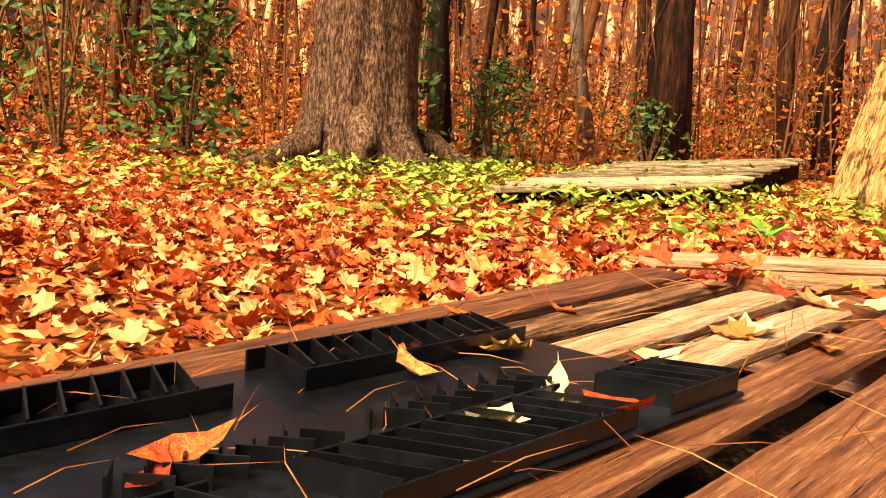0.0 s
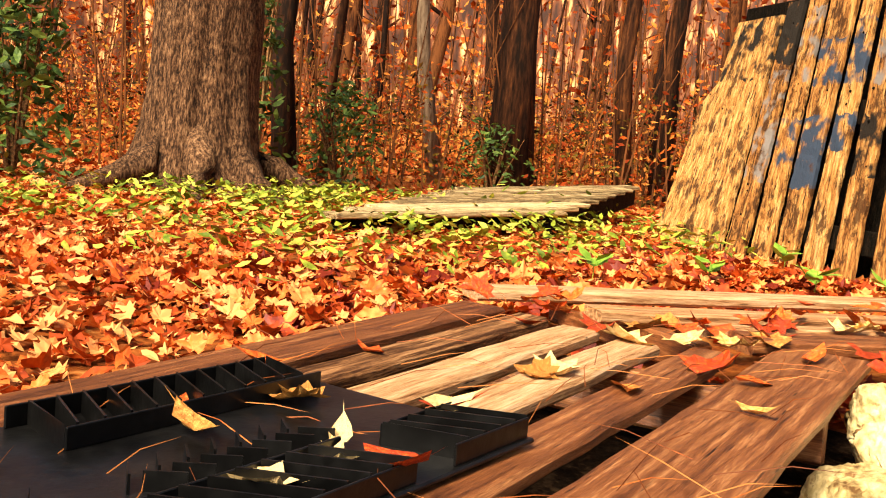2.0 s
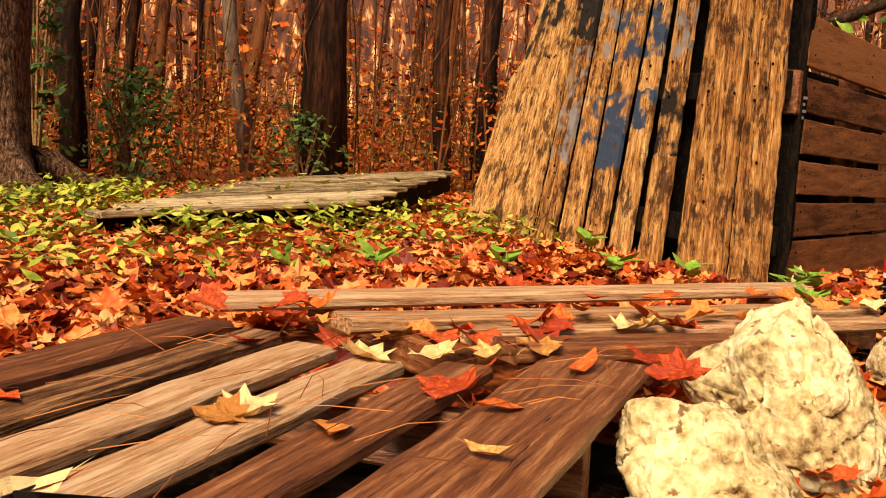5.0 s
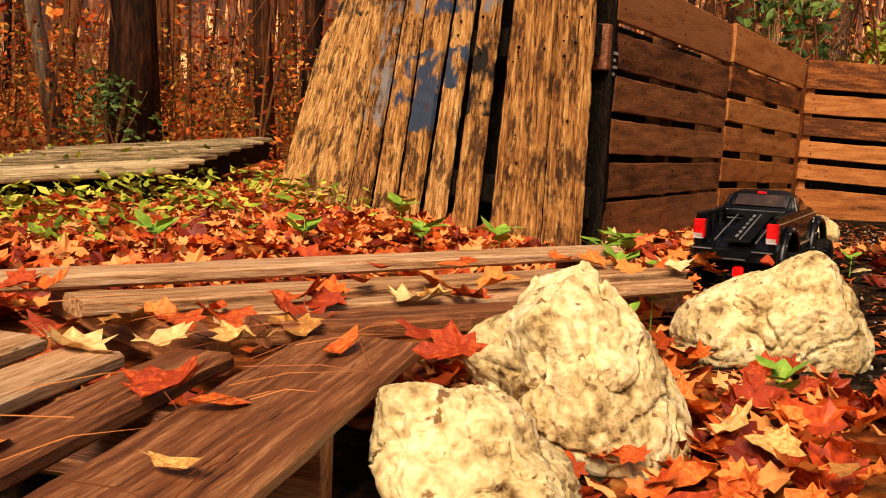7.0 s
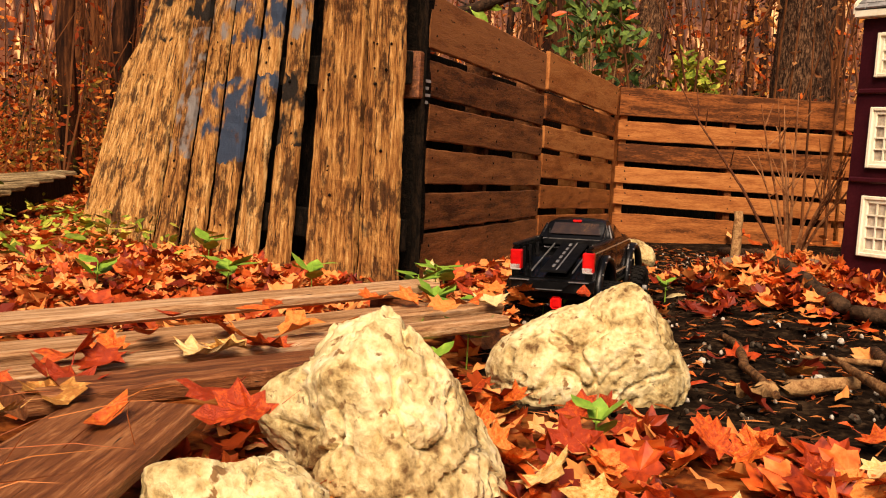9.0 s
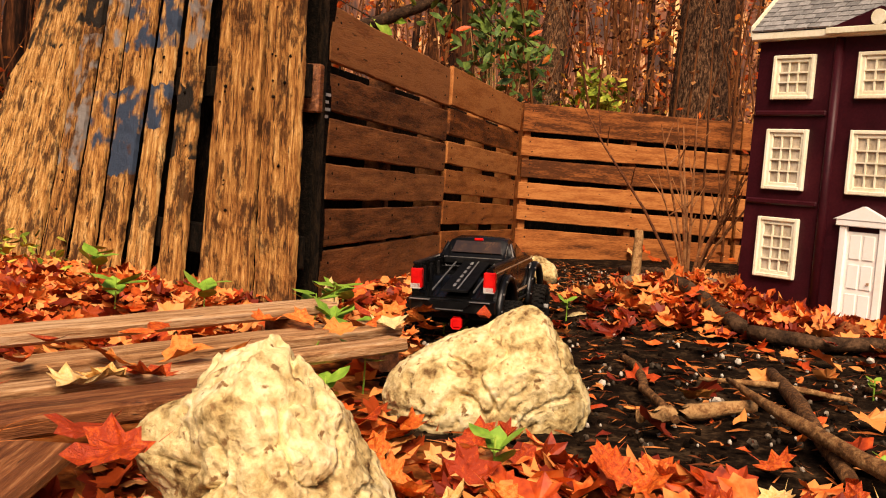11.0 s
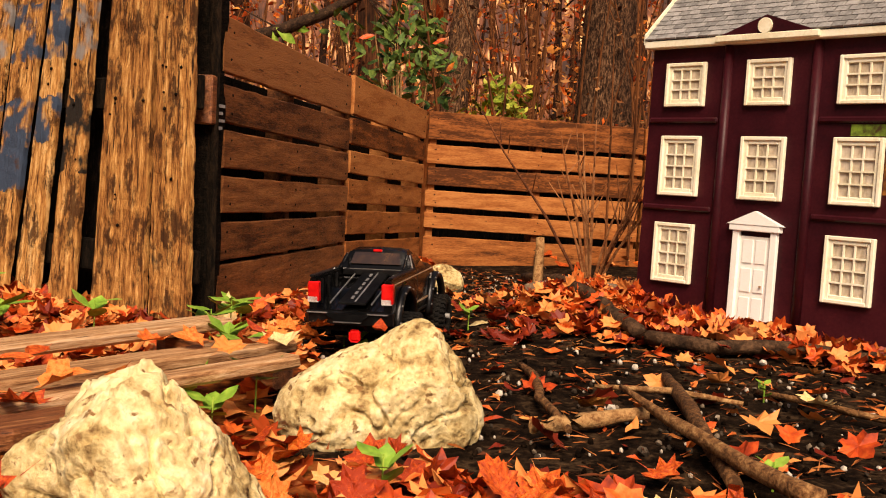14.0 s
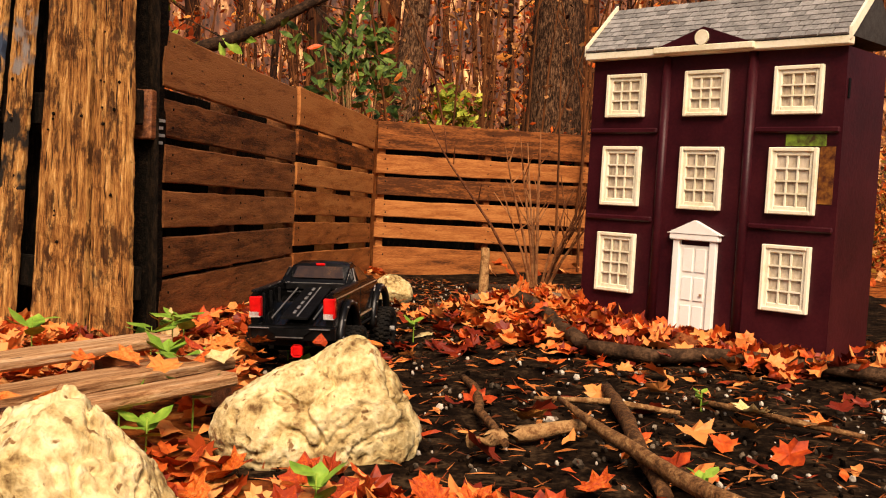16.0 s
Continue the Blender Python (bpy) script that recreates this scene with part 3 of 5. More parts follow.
rock("rock", (2.985, .385, -.045), (((0, 0, 0), (.045, .06, .022)),), 17, "flat white stone on the black soil", (), 3, 4)
rock("rock", (2.85, -.34, -.005), (((0, 0, 0), (.05, .075, .045)),), 19, "reddish stone before the toy house door", (), 8, 4).data.materials[0] = M["brick"]

# ---- toy house ----
HW, HD, EAVE = .792, .23, .785
YS = 1.0
HM = pose(2.952, -.365, .459, -1.16, .04, -126.57) @ pose(-.394, 0, -.44)   # x along the front, y to the back
house = root_of("toy_house", HM, "tall maroon wooden dollhouse with white windows and grey shingled roof", "dollhouse")


def hb(x0, x1, y0, y1, z0, z1, bevel=0.0):
    """A box whose y counts from the front, positive to the back."""
    a, b = sorted((y0 * YS, y1 * YS))
    return bx((x0, a, z0), (x1, b, z1), bevel)


WIN = [(x, z0, z1) for x in (.126, .395, .668) for z0, z1 in ((.614, .741), (.354, .529), (.099, .274)) if x != .395 or z0 > .2]
part("front_wall", hb(0, HW, 0, .012, -.09, EAVE), M["maroon"], house)
part("side_wall", hb(0, .012, .012, HD, -.09, EAVE), M["maroon"], house)
part("side_wall", hb(HW - .012, HW, .012, HD, -.09, EAVE), M["maroon"], house)
part("back_wall", hb(.012, HW - .012, HD - .012, HD, -.09, EAVE), M["maroon"], house)
for x in (.262, .533):
    bm = bmesh.new()
    bmesh.ops.create_cone(bm, cap_ends=True, segments=14, radius1=.014, radius2=.014, depth=EAVE + .07, matrix=pose(x, 0, (EAVE - .07) / 2))
    part("pilaster", bm, M["maroon"], house, smooth=True)
for x0, x1 in ((.008, .243), (.552, HW - .004)):
    for z in (.319, .575):
        part("string_course", hb(x0, x1, -.010, 0, z - .008, z + .008, .004), M["maroon"], house)
for x, z0, z1 in WIN:
    w = .136
    win = part("window", hb(x - w / 2 + .012, x + w / 2 - .012, -.003, 0, z0 + .012, z1 - .012), M["curtain"], house, "lace curtain behind the panes")
    bm = bmesh.new()
    for a, b, c, d in ((x - w / 2, x - w / 2 + .022, z0, z1), (x + w / 2 - .022, x + w / 2, z0, z1), (x - w / 2 + .022, x + w / 2 - .022, z0, z0 + .022), (x - w / 2 + .022, x + w / 2 - .022, z1 - .022, z1)):
        box(bm, (a, -.009, c), (b, 0, d), .002)
    for a, b, c, d in ((x - w / 2, x - w / 2 + .011, z0, z1), (x + w / 2 - .011, x + w / 2, z0, z1), (x - w / 2 + .011, x + w / 2 - .011, z0, z0 + .011), (x - w / 2 + .011, x + w / 2 - .011, z1 - .011, z1)):
        box(bm, (a, -.014, c), (b, -.007, d), .002)
    part("window_frame", bm, M["white"], win, "cream-white window frame")
    rows = 3 if z1 - z0 < .15 else 4
    for k in (1, 2):
        xx = x - w / 2 + .022 + (w - .044) * k / 3
        part("glazing_bar", hb(xx - .0022, xx + .0022, -.009, -.004, z0 + .022, z1 - .022), M["white"], win)
    for k in range(1, rows):
        zz = z0 + .022 + (z1 - z0 - .044) * k / rows
        part("glazing_bar", hb(x - w / 2 + .022, x + w / 2 - .022, -.0095, -.0045, zz - .0022, zz + .0022), M["white"], win)
DX = .395
door = part("door", hb(DX - .049, DX + .049, -.006, 0, -.03, .254), M["door_white"], house, "white panelled front door")
for a, b in ((-.036, -.004), (.004, .036)):
    for c, d in ((.0, .085), (.1, .165), (.18, .245)):
        part("door_panel", hb(DX + a, DX + b, -.009, -.006, c, d, .001), M["door_white"], door)
part("door_knob", hb(DX + .026, DX + .032, -.014, -.009, .115, .121), M["stripe"], door)
for x in (-.0585, .0585):
    part("door_post", hb(DX + x - .0105, DX + x + .0105, -.014, 0, -.03, .268, .002), M["door_white"], house, "white door post")
part("door_lintel", hb(DX - .078, DX + .078, -.02, 0, .268, .286, .002), M["door_white"], house, "white door lintel")


def gable(x0, x1, z0, z1, y0, y1):
    bm = bmesh.new()
    v = [bm.verts.new((x, y * YS, z)) for y in (y0, y1) for x, z in ((x0, z0), (x1, z0), ((x0 + x1) / 2, z1))]
    bm.faces.new(v[:3]), bm.faces.new(v[3:])
    for a, b in ((0, 1), (1, 2), (2, 0)):
        bm.faces.new((v[a], v[b], v[b + 3], v[a + 3]))
    bmesh.ops.recalc_face_normals(bm, faces=bm.faces)
    return bm


part("door_pediment", gable(DX - .085, DX + .085, .286, .324, -.022, 0), M["door_white"], house, "white triangular door pediment")
part("eaves_trim", hb(-.015, HW + .015, -.03, .0, EAVE, EAVE + .022, .003), M["white"], house, "white eaves moulding")
part("eaves_trim", hb(.236, .550, -.042, -.03, EAVE + .004, EAVE + .022, .002), M["white"], house, "white eaves moulding")
ped = part("pediment", gable(.236, .550, EAVE + .018, EAVE + .072, -.036, .05), M["maroon"], house, "maroon pediment")
bm = bmesh.new()
bmesh.ops.create_cone(bm, cap_ends=True, segments=24, radius1=.021, radius2=.021, depth=.008, matrix=pose(.391, -.038, EAVE + .042, 90))
part("roundel", bm, M["white"], ped, "round white plaque")
RIDGE, RB = .168, .115
bm = bmesh.new()
v = [bm.verts.new((x, y * YS, z)) for x in (-.012, HW + .012) for y, z in ((-.028, EAVE + .024), (RB, EAVE + RIDGE), (HD + .03, EAVE + .024))]
bm.faces.new(v[:3]), bm.faces.new(v[3:])
for a, b in ((0, 1), (1, 2), (2, 0)):
    bm.faces.new((v[a], v[b], v[b + 3], v[a + 3]))
bmesh.ops.recalc_face_normals(bm, faces=bm.faces)
roof = part("roof", bm, M["shingle_gap"], house, "grey shingled roof")
slope = math.hypot(RB + .028, RIDGE - .024)
ang = math.atan2(RIDGE - .024, RB + .028)
NR_, NC_ = 9, 22
smesh = bx((0, -.003, -.002), (HW / NC_ * .94, slope / NR_ * 1.12, .004), 0)
sme = bpy.data.meshes.new("shingle")
smesh.to_mesh(sme)
smesh.free()
sme.materials.append(M["shingle"])
srnd = random.Random(5)
for r in range(NR_):
    for c in range(NC_ + 1):
        ob = new("shingle", sme)
        ob.parent = roof
        d = slope * r / NR_
        x = -.012 + (c - .5 * (r % 2)) * (HW + .02) / NC_ + srnd.uniform(-.001, .001)
        x = min(max(x, -.014), HW - .024)
        y, z = -.030 + d * math.cos(ang), EAVE + .026 + d * math.sin(ang)
        ob.matrix_local = pose(x, y, z + .001, math.degrees(ang) - 6 + srnd.uniform(-.8, .8), 0, srnd.uniform(-.6, .6))
for x in (-.018, HW + .012):
    bm = hb(x, x + .008, -.03, RB, 0, .03)
    for q in bm.verts:
        q.co.z += EAVE + .012 + (q.co.y * YS + .03) * math.tan(ang)
    part("barge_board", bm, M["white"], house, "white barge board")
part("stain", hb(.641, .752, -.0015, 0, .533, .563), M["graffiti"], house, "greenish paint stain")
part("stain", hb(.738, .778, -.0015, 0, .385, .532), M["rust"], house, "rusty paint stain")
part("hinge", hb(HW, HW + .004, .012, .020, .655, .705), M["chassis"], house)

# ---- toy pickup truck ----
truck = root_of("toy_pickup_truck", pose(2.494, .616, -.071, -1.5, -1.6, -.4), "glossy black radio-controlled toy pickup truck with knobbly tyres", "toy truck")
WB, WR = .352, .060


def loft(sections, close=True):
    bm = bmesh.new()
    rings = [[bm.verts.new(p) for p in s] for s in sections]
    n = len(rings[0])
    for a, b in zip(rings, rings[1:]):
        for k in range(n if close else n - 1):
            bm.faces.new((a[k], b[k], b[(k + 1) % n], a[(k + 1) % n]))
    if close:
        bm.faces.new(rings[0]), bm.faces.new(rings[-1])
    bmesh.ops.recalc_face_normals(bm, faces=bm.faces)
    return bm


def side_sec(x, w, zb, zbelt, ztop):
    """A rounded body section at x: half width w, underside, belt line and top."""
    half = [(w * .92, zb), (w * .97, zb + .010), (w * .985, zb + (zbelt - zb) * .28), (w * .975, zb + (zbelt - zb) * .34), (w, zb + (zbelt - zb) * .55), (w * .995, zbelt - .020), (w * .965, zbelt - .006), (w * .92, zbelt), (w * .84, ztop - .003), (w * .6, ztop), (0, ztop + .001)]
    pts = [(x, y, z) for y, z in half] + [(x, -y, z) for y, z in half[-2::-1]]
    return pts


def bed_sec(x, w, zb, zbelt, zf):
    """A section through the open bed: side walls with a rounded rail and a floor between them."""
    half = [(w * .92, zb), (w * .97, zb + .010), (w * .985, zb + (zbelt - zb) * .28), (w * .975, zb + (zbelt - zb) * .34), (w, zb + (zbelt - zb) * .55), (w * .995, zbelt - .020), (w * .975, zbelt - .006), (w * .93, zbelt), (w * .84, zbelt - .002), (w * .80, zf), (0, zf)]
    return [(x, y, z) for y, z in half] + [(x, -y, z) for y, z in half[-2::-1]]


def bed_floor(x):
    return .136 + .052 * (x + .128) / .228


def arch(x):
    """Underside of the body: it rises over each wheel."""
    z = .086
    for cx in (0.0, WB):
        d = abs(x - cx)
        if d < .083:
            z = max(z, .086 + .088 * math.sqrt(max(0, 1 - (d / .083) ** 2)))
    return z


XS = [-.128 + i * .0112 for i in range(48)]
secs = []
for x in XS:
    if x > WB + .070:
        continue
    w = .104
    if x > WB - .02:
        w -= .018 * ((x - WB + .02) / .09) ** 2
    belt = .212 - .004 * (x > .14)
    top = belt + .002
    if x < .115:
        belt = .214
        top = .216
    elif x > .235:
        k = (x - .235) / (WB + .07 - .235)
        belt = .208 - .012 * k - .022 * k ** 4
        top = belt + .012 * math.sin(math.pi * min(1, k * 1.0)) + .002 - .012 * k ** 5
    if x < .098:
        secs.append(bed_sec(x, w, arch(x), .214, max(bed_floor(x), arch(x) + .003)))
    else:
        secs.append(side_sec(x, w, arch(x), belt, top))
body = part("body", loft(secs), M["black"], truck, smooth=True)
body.data.set_sharp_from_angle(angle=radians(38))
# bed liner with its raised middle, strips and wall ribs
def slope_bar(x0, x1, y0, y1, lift, thick):
    bm = bx((x0, y0, 0), (x1, y1, thick), .0006)
    for v in bm.verts:
        v.co.z += bed_floor(v.co.x) + lift + .012
    return bm


part("bed_liner", slope_bar(-.124, .094, -.038, .030, 0, .006), M["chassis"], truck, "matte black sloping bed liner")
part("liner_strip", slope_bar(-.118, .088, -.012, -.008, .006, .0015), M["chrome"], truck, "thin silver strip")
for k in range(6):
    part("liner_notch", slope_bar(-.10 + k * .032, -.084 + k * .032, 0, .007, .006, .0025), M["chrome"], truck, "small bright notch")
for s_ in (1, -1):
    part("liner_edge", slope_bar(-.122, .092, s_ * .052 - .0015, s_ * .052 + .0015, 0, .004), M["chrome"], truck, "worn bright edge")
    for x in (-.10, -.045, .02):
        part("wall_rib", bx((x - .003, s_ * .080 - .003, bed_floor(x) + .004), (x + .003, s_ * .080 + .003, .208), .001), M["flare"], truck)
    part("bed_rail", bx((-.126, s_ * .097 - .0065, .212), (.118, s_ * .097 + .0065, .2185), .002), M["flare"], truck, "worn black bed rail")
part("window_ledge", bx((.088, -.085, .196), (.112, .085, .2125), .002), M["flare"], truck)
for k in range(9):
    part("ledge_groove", bx((.090 + .0018 * k, -.07, .2125), (.0908 + .0018 * k, .07, .2135)), M["chrome"] if k % 4 == 0 else M["flare"], truck)
# cab
cabw = [(.100, .090, .212), (.113, .084, .240), (.126, .075, .260), (.150, .072, .2655), (.180, .072, .262), (.205, .074, .251), (.242, .080, .228), (.272, .086, .208)]
cs = []
for x, w, z in cabw:
    half = [(.097, .205), (.095, min(z, .214)), (w + (.095 - w) * max(0, 1 - (z - .205) / .06) , z - .006 if z > .215 else z), (w * .8, z), (0, z + .002)]
    cs.append([(x, y, q) for y, q in half] + [(x, -y, q) for y, q in half[-2::-1]])
cab = part("cab", loft(cs), M["black"], truck, smooth=True)
cab.data.set_sharp_from_angle(angle=radians(40))


def quad_panel(pts, thick, normal):
    n = Vector(normal).normalized() * thick
    bm = bmesh.new()
    a = [bm.verts.new(Vector(p)) for p in pts]
    b = [bm.verts.new(Vector(p) + n) for p in pts]
    bm.faces.new(a), bm.faces.new(b[::-1])
    for k in range(len(a)):
        bm.faces.new((a[k], b[k], b[(k + 1) % len(a)], a[(k + 1) % len(a)]))
    bmesh.ops.recalc_face_normals(bm, faces=bm.faces)
    return bm


M["side_glass"] = mat("amber_reflecting_window", [(.012, .006, .003), (.03, .014, .006), (.075, .036, .014)], 7, .06, 0, coat=.8, vary=.1, spec=.6)
for s in (1, -1):
    pts = [(.138, s * .0965, .2165), (.232, s * .0965, .2135), (.222, s * .089, .229), (.190, s * .081, .249), (.146, s * .081, .251)]
    part("side_window", quad_panel(pts, .0025, (0, s, .35)), M["side_glass"], truck, "amber-tinted side window")
    part("door_seam", bx((.137, s * .1035 - .0008, .10), (.139, s * .1035 + .0008, .208)), M["chassis"], truck)
    part("pinstripe", bx((-.1, s * .1032 - .001, .198), (.33, s * .1032 + .001, .2005)), M["stripe"], truck, "thin pale pinstripe")
    part("pinstripe", bx((.083, s * .1038 - .001, .1235), (.27, s * .1038 + .001, .128)), M["stripe"], truck, "bronze pinstripe")
    part("sill_trim", bx((.083, s * .1025 - .002, .098), (.27, s * .1025 + .002, .104), .001), M["flare"], truck)
    part("pillar_trim", quad_panel([(.108, s * .0965, .214), (.116, s * .0965, .214), (.132, s * .083, .250), (.124, s * .084, .250)], .002, (0, s, .3)), M["chrome"], truck, "silver cab pillar trim")
    for k in range(2):
        for j in range(3 + k):
            x = .296 + j * .0075
            part("badge_bar", bx((x, s * .1028 - .001, .180 - k * .008), (x + .0055, s * .1028 + .001, .1855 - k * .008)), M["clear_lens"], truck)
    for cx in (0.0, WB):
        bm = bmesh.new()
        rings = []
        for k in range(19):
            a = radians(-8 + 196 * k / 18)
            c, z = math.cos(a), math.sin(a)
            rings.append([bm.verts.new((cx + c * r, s * y, .088 + z * r * 1.05)) for r, y in ((.079, .100), (.080, .115), (.086, .119), (.093, .112), (.094, .100))])
        for p, q in zip(rings, rings[1:]):
            for k in range(5):
                bm.faces.new((p[k], q[k], q[(k + 1) % 5], p[(k + 1) % 5]))
        bm.faces.new(rings[0]), bm.faces.new(rings[-1])
        bmesh.ops.recalc_face_normals(bm, faces=bm.faces)
        fl = part("fender_flare", bm, M["flare"], truck, "scuffed black fender flare", smooth=True)
        for k in range(7):
            a = radians(10 + 160 * k / 6)
            bb = bmesh.new()
            bmesh.ops.create_icosphere(bb, subdivisions=1, radius=.0028, matrix=pose(cx + .0895 * math.cos(a), s * .1165, .088 + .0935 * math.sin(a)))
            part("bolt", bb, M["chrome"], fl)
    part("tail_light", bx((-.1325, s * .092 - .014, .153), (-.112, s * .092 + .0145, .203), .003), M["red_lens"], truck, "red tail light")
    part("reversing_light", bx((-.1325, s * .092 - .0125, .152), (-.112, s * .092 + .0142, .168), .002), M["clear_lens"], truck, "white reversing light")
    part("roll_bar", quad_panel([(.05, s * .082, .218), (.058, s * .082, .218), (.112, s * .078, .246), (.108, s * .078, .252)], .004, (0, s, 0)), M["black"], truck)
part("rear_window", quad_panel([(.100, -.068, .2245), (.100, .068, .2245), (.1185, .060, .253), (.1185, -.060, .253)], .003, (-1, 0, .7)), M["side_glass"], truck, "amber-tinted rear window")
part("windscreen", quad_panel([(.270, -.078, .2115), (.270, .078, .2115), (.202, .064, .2565), (.202, -.064, .2565)], .003, (.7, 0, 1)), M["side_glass"], truck)
part("brake_light", bx((.1165, -.012, .2555), (.126, .012, .2625), .002), M["red_lens"], truck, "red brake light over the cab")
part("rear_bumper", loft([[(-.140 - d, y, .104), (-.122, y, .102), (-.122, y, .134), (-.142 - d, y, .132)] for y, d in ((-.108, -.006), (-.098, .004), (-.045, .008), (.045, .008), (.098, .004), (.108, -.006))]), M["flare"], truck, "black stepped rear bumper")
part("bumper_step", loft([[(-.1535, y, z0), (-.146, y, z0), (-.146, y, z1), (-.1535, y, z1)] for y, z0, z1 in ((-.052, .126, .130), (-.032, .112, .1295), (.032, .112, .1295), (.052, .126, .130))]), M["chassis"], truck, "recessed bumper step")
for y0, y1, z0 in ((-.034, .034, .1095), (-.1, -.05, .131), (.05, .1, .131)):
    part("bumper_edge", bx((-.1545, y0, z0), (-.148, y1, z0 + .002)), M["chrome"], truck, "worn bright bumper edge")
part("front_bumper", loft([[(WB + .052, y, .10), (WB + .078 - abs(y) * .18, y, .10), (WB + .080 - abs(y) * .18, y, .130), (WB + .052, y, .134)] for y in (-.1, -.05, 0, .05, .1)]), M["flare"], truck, "black front bumper")
part("tow_flag", bx((-.156, -.034, .064), (-.150, -.006, .094), .006), M["red_lens"], truck, "bright red tag hanging under the bumper")
part("wiper_cowl", bx((.285, -.05, .207), (.312, .05, .2165), .002), M["chassis"], truck)
ch = part("chassis", bx((-.08, -.045, .078), (WB + .04, .045, .105), .004), M["chassis"], truck)
part("skid_plate", bx((.11, -.035, .066), (.25, .035, .078), .004), M["chassis"], ch)
for cx in (0.0, WB):
    bm = bmesh.new()
    bmesh.ops.create_cone(bm, cap_ends=True, segments=10, radius1=.009, radius2=.009, depth=.17, matrix=pose(cx, 0, WR, 90))
    bmesh.ops.create_icosphere(bm, subdivisions=2, radius=.022, matrix=pose(cx, -.012, WR))
    part("axle", bm, M["chassis"], truck, smooth=True)
    for s in (1, -1):
        bm = bmesh.new()
        tube(bm, [(cx + .012, s * .055, WR), (cx + .018, s * .06, .15)], [.0065, .0065], 8)
        for k in range(7):
            bmesh.ops.create_cone(bm, cap_ends=True, segments=10, radius1=.009, radius2=.009, depth=.003, matrix=pose(cx + .013 + .0006 * k, s * (.0555 + .0006 * k), WR + .02 + .009 * k))
        part("shock_absorber", bm, M["chassis"], truck)


def build_wheel():
    w = new("wheel")
    W2 = .026
    bm = bmesh.new()
    prof = [(.030, -W2 * .8), (.036, -W2), (.047, -W2 * 1.04), (.0545, -W2 * .86), (.0565, -W2 * .4), (.057, 0), (.0565, W2 * .4), (.0545, W2 * .86), (.047, W2 * 1.04), (.036, W2), (.030, W2 * .8)]
    rings = []
    for k in range(44):
        a = 2 * math.pi * k / 44
        rings.append([bm.verts.new((r * math.cos(a), y, r * math.sin(a))) for r, y in prof])
    for k in range(44):
        p, q = rings[k], rings[(k + 1) % 44]
        for j in range(len(prof)):
            bm.faces.new((p[j], q[j], q[(j + 1) % len(prof)], p[(j + 1) % len(prof)]))
    for k in range(26):
        a = 360 * k / 26
        for j, y in enumerate((-.0195, -.0065, .0065, .0195)):
            da = 6.9 * (j % 2)
            box(bm, (-.0042, y - .0052, .0555), (.0042, y + .0052, .0605), .0012, pose(0, 0, 0, 0, a + da, 0) @ pose(0, 0, 0, 0, 0, 14 * (1 if j < 2 else -1)))
        for s in (1, -1):
            box(bm, (-.0035, s * .0255 - .0025, .044), (.0035, s * .0255 + .0025, .0575), .001, pose(0, 0, 0, 0, a + 4, 0))
    bmesh.ops.recalc_face_normals(bm, faces=bm.faces)
    part("tyre", bm, M["rubber"], w, "knobbly black rubber tyre")
    bm = bmesh.new()
    bmesh.ops.create_cone(bm, cap_ends=True, segments=28, radius1=.031, radius2=.031, depth=.030, matrix=pose(0, 0, 0, 90))
    for k in range(6):
        a = 60 * k
        box(bm, (-.004, -.0205, .009), (.004, -.0150, .028), .001, pose(0, 0, 0, 0, a, 0))
        box(bm, (-.004, .0150, .009), (.004, .0205, .028), .001, pose(0, 0, 0, 0, a, 0))
    part("rim", bm, M["chassis"], w, "black wheel rim")
    bm = bmesh.new()
    bmesh.ops.create_cone(bm, cap_ends=True, segments=12, radius1=.0068, radius2=.0068, depth=.064, matrix=pose(0, 0, 0, 90))
    part("hub_cap", bm, M["hub"], w, "pale grey hub nut")
    return w


wheel = build_wheel()
wheel.parent = truck
wheel.matrix_local = pose(0, -.118, WR)
for x, y in ((0, .118), (WB, -.118), (WB, .118)):
    w2 = copy_thing(wheel, pose(x, y, WR, 0, 17 * (x + 1), 0))

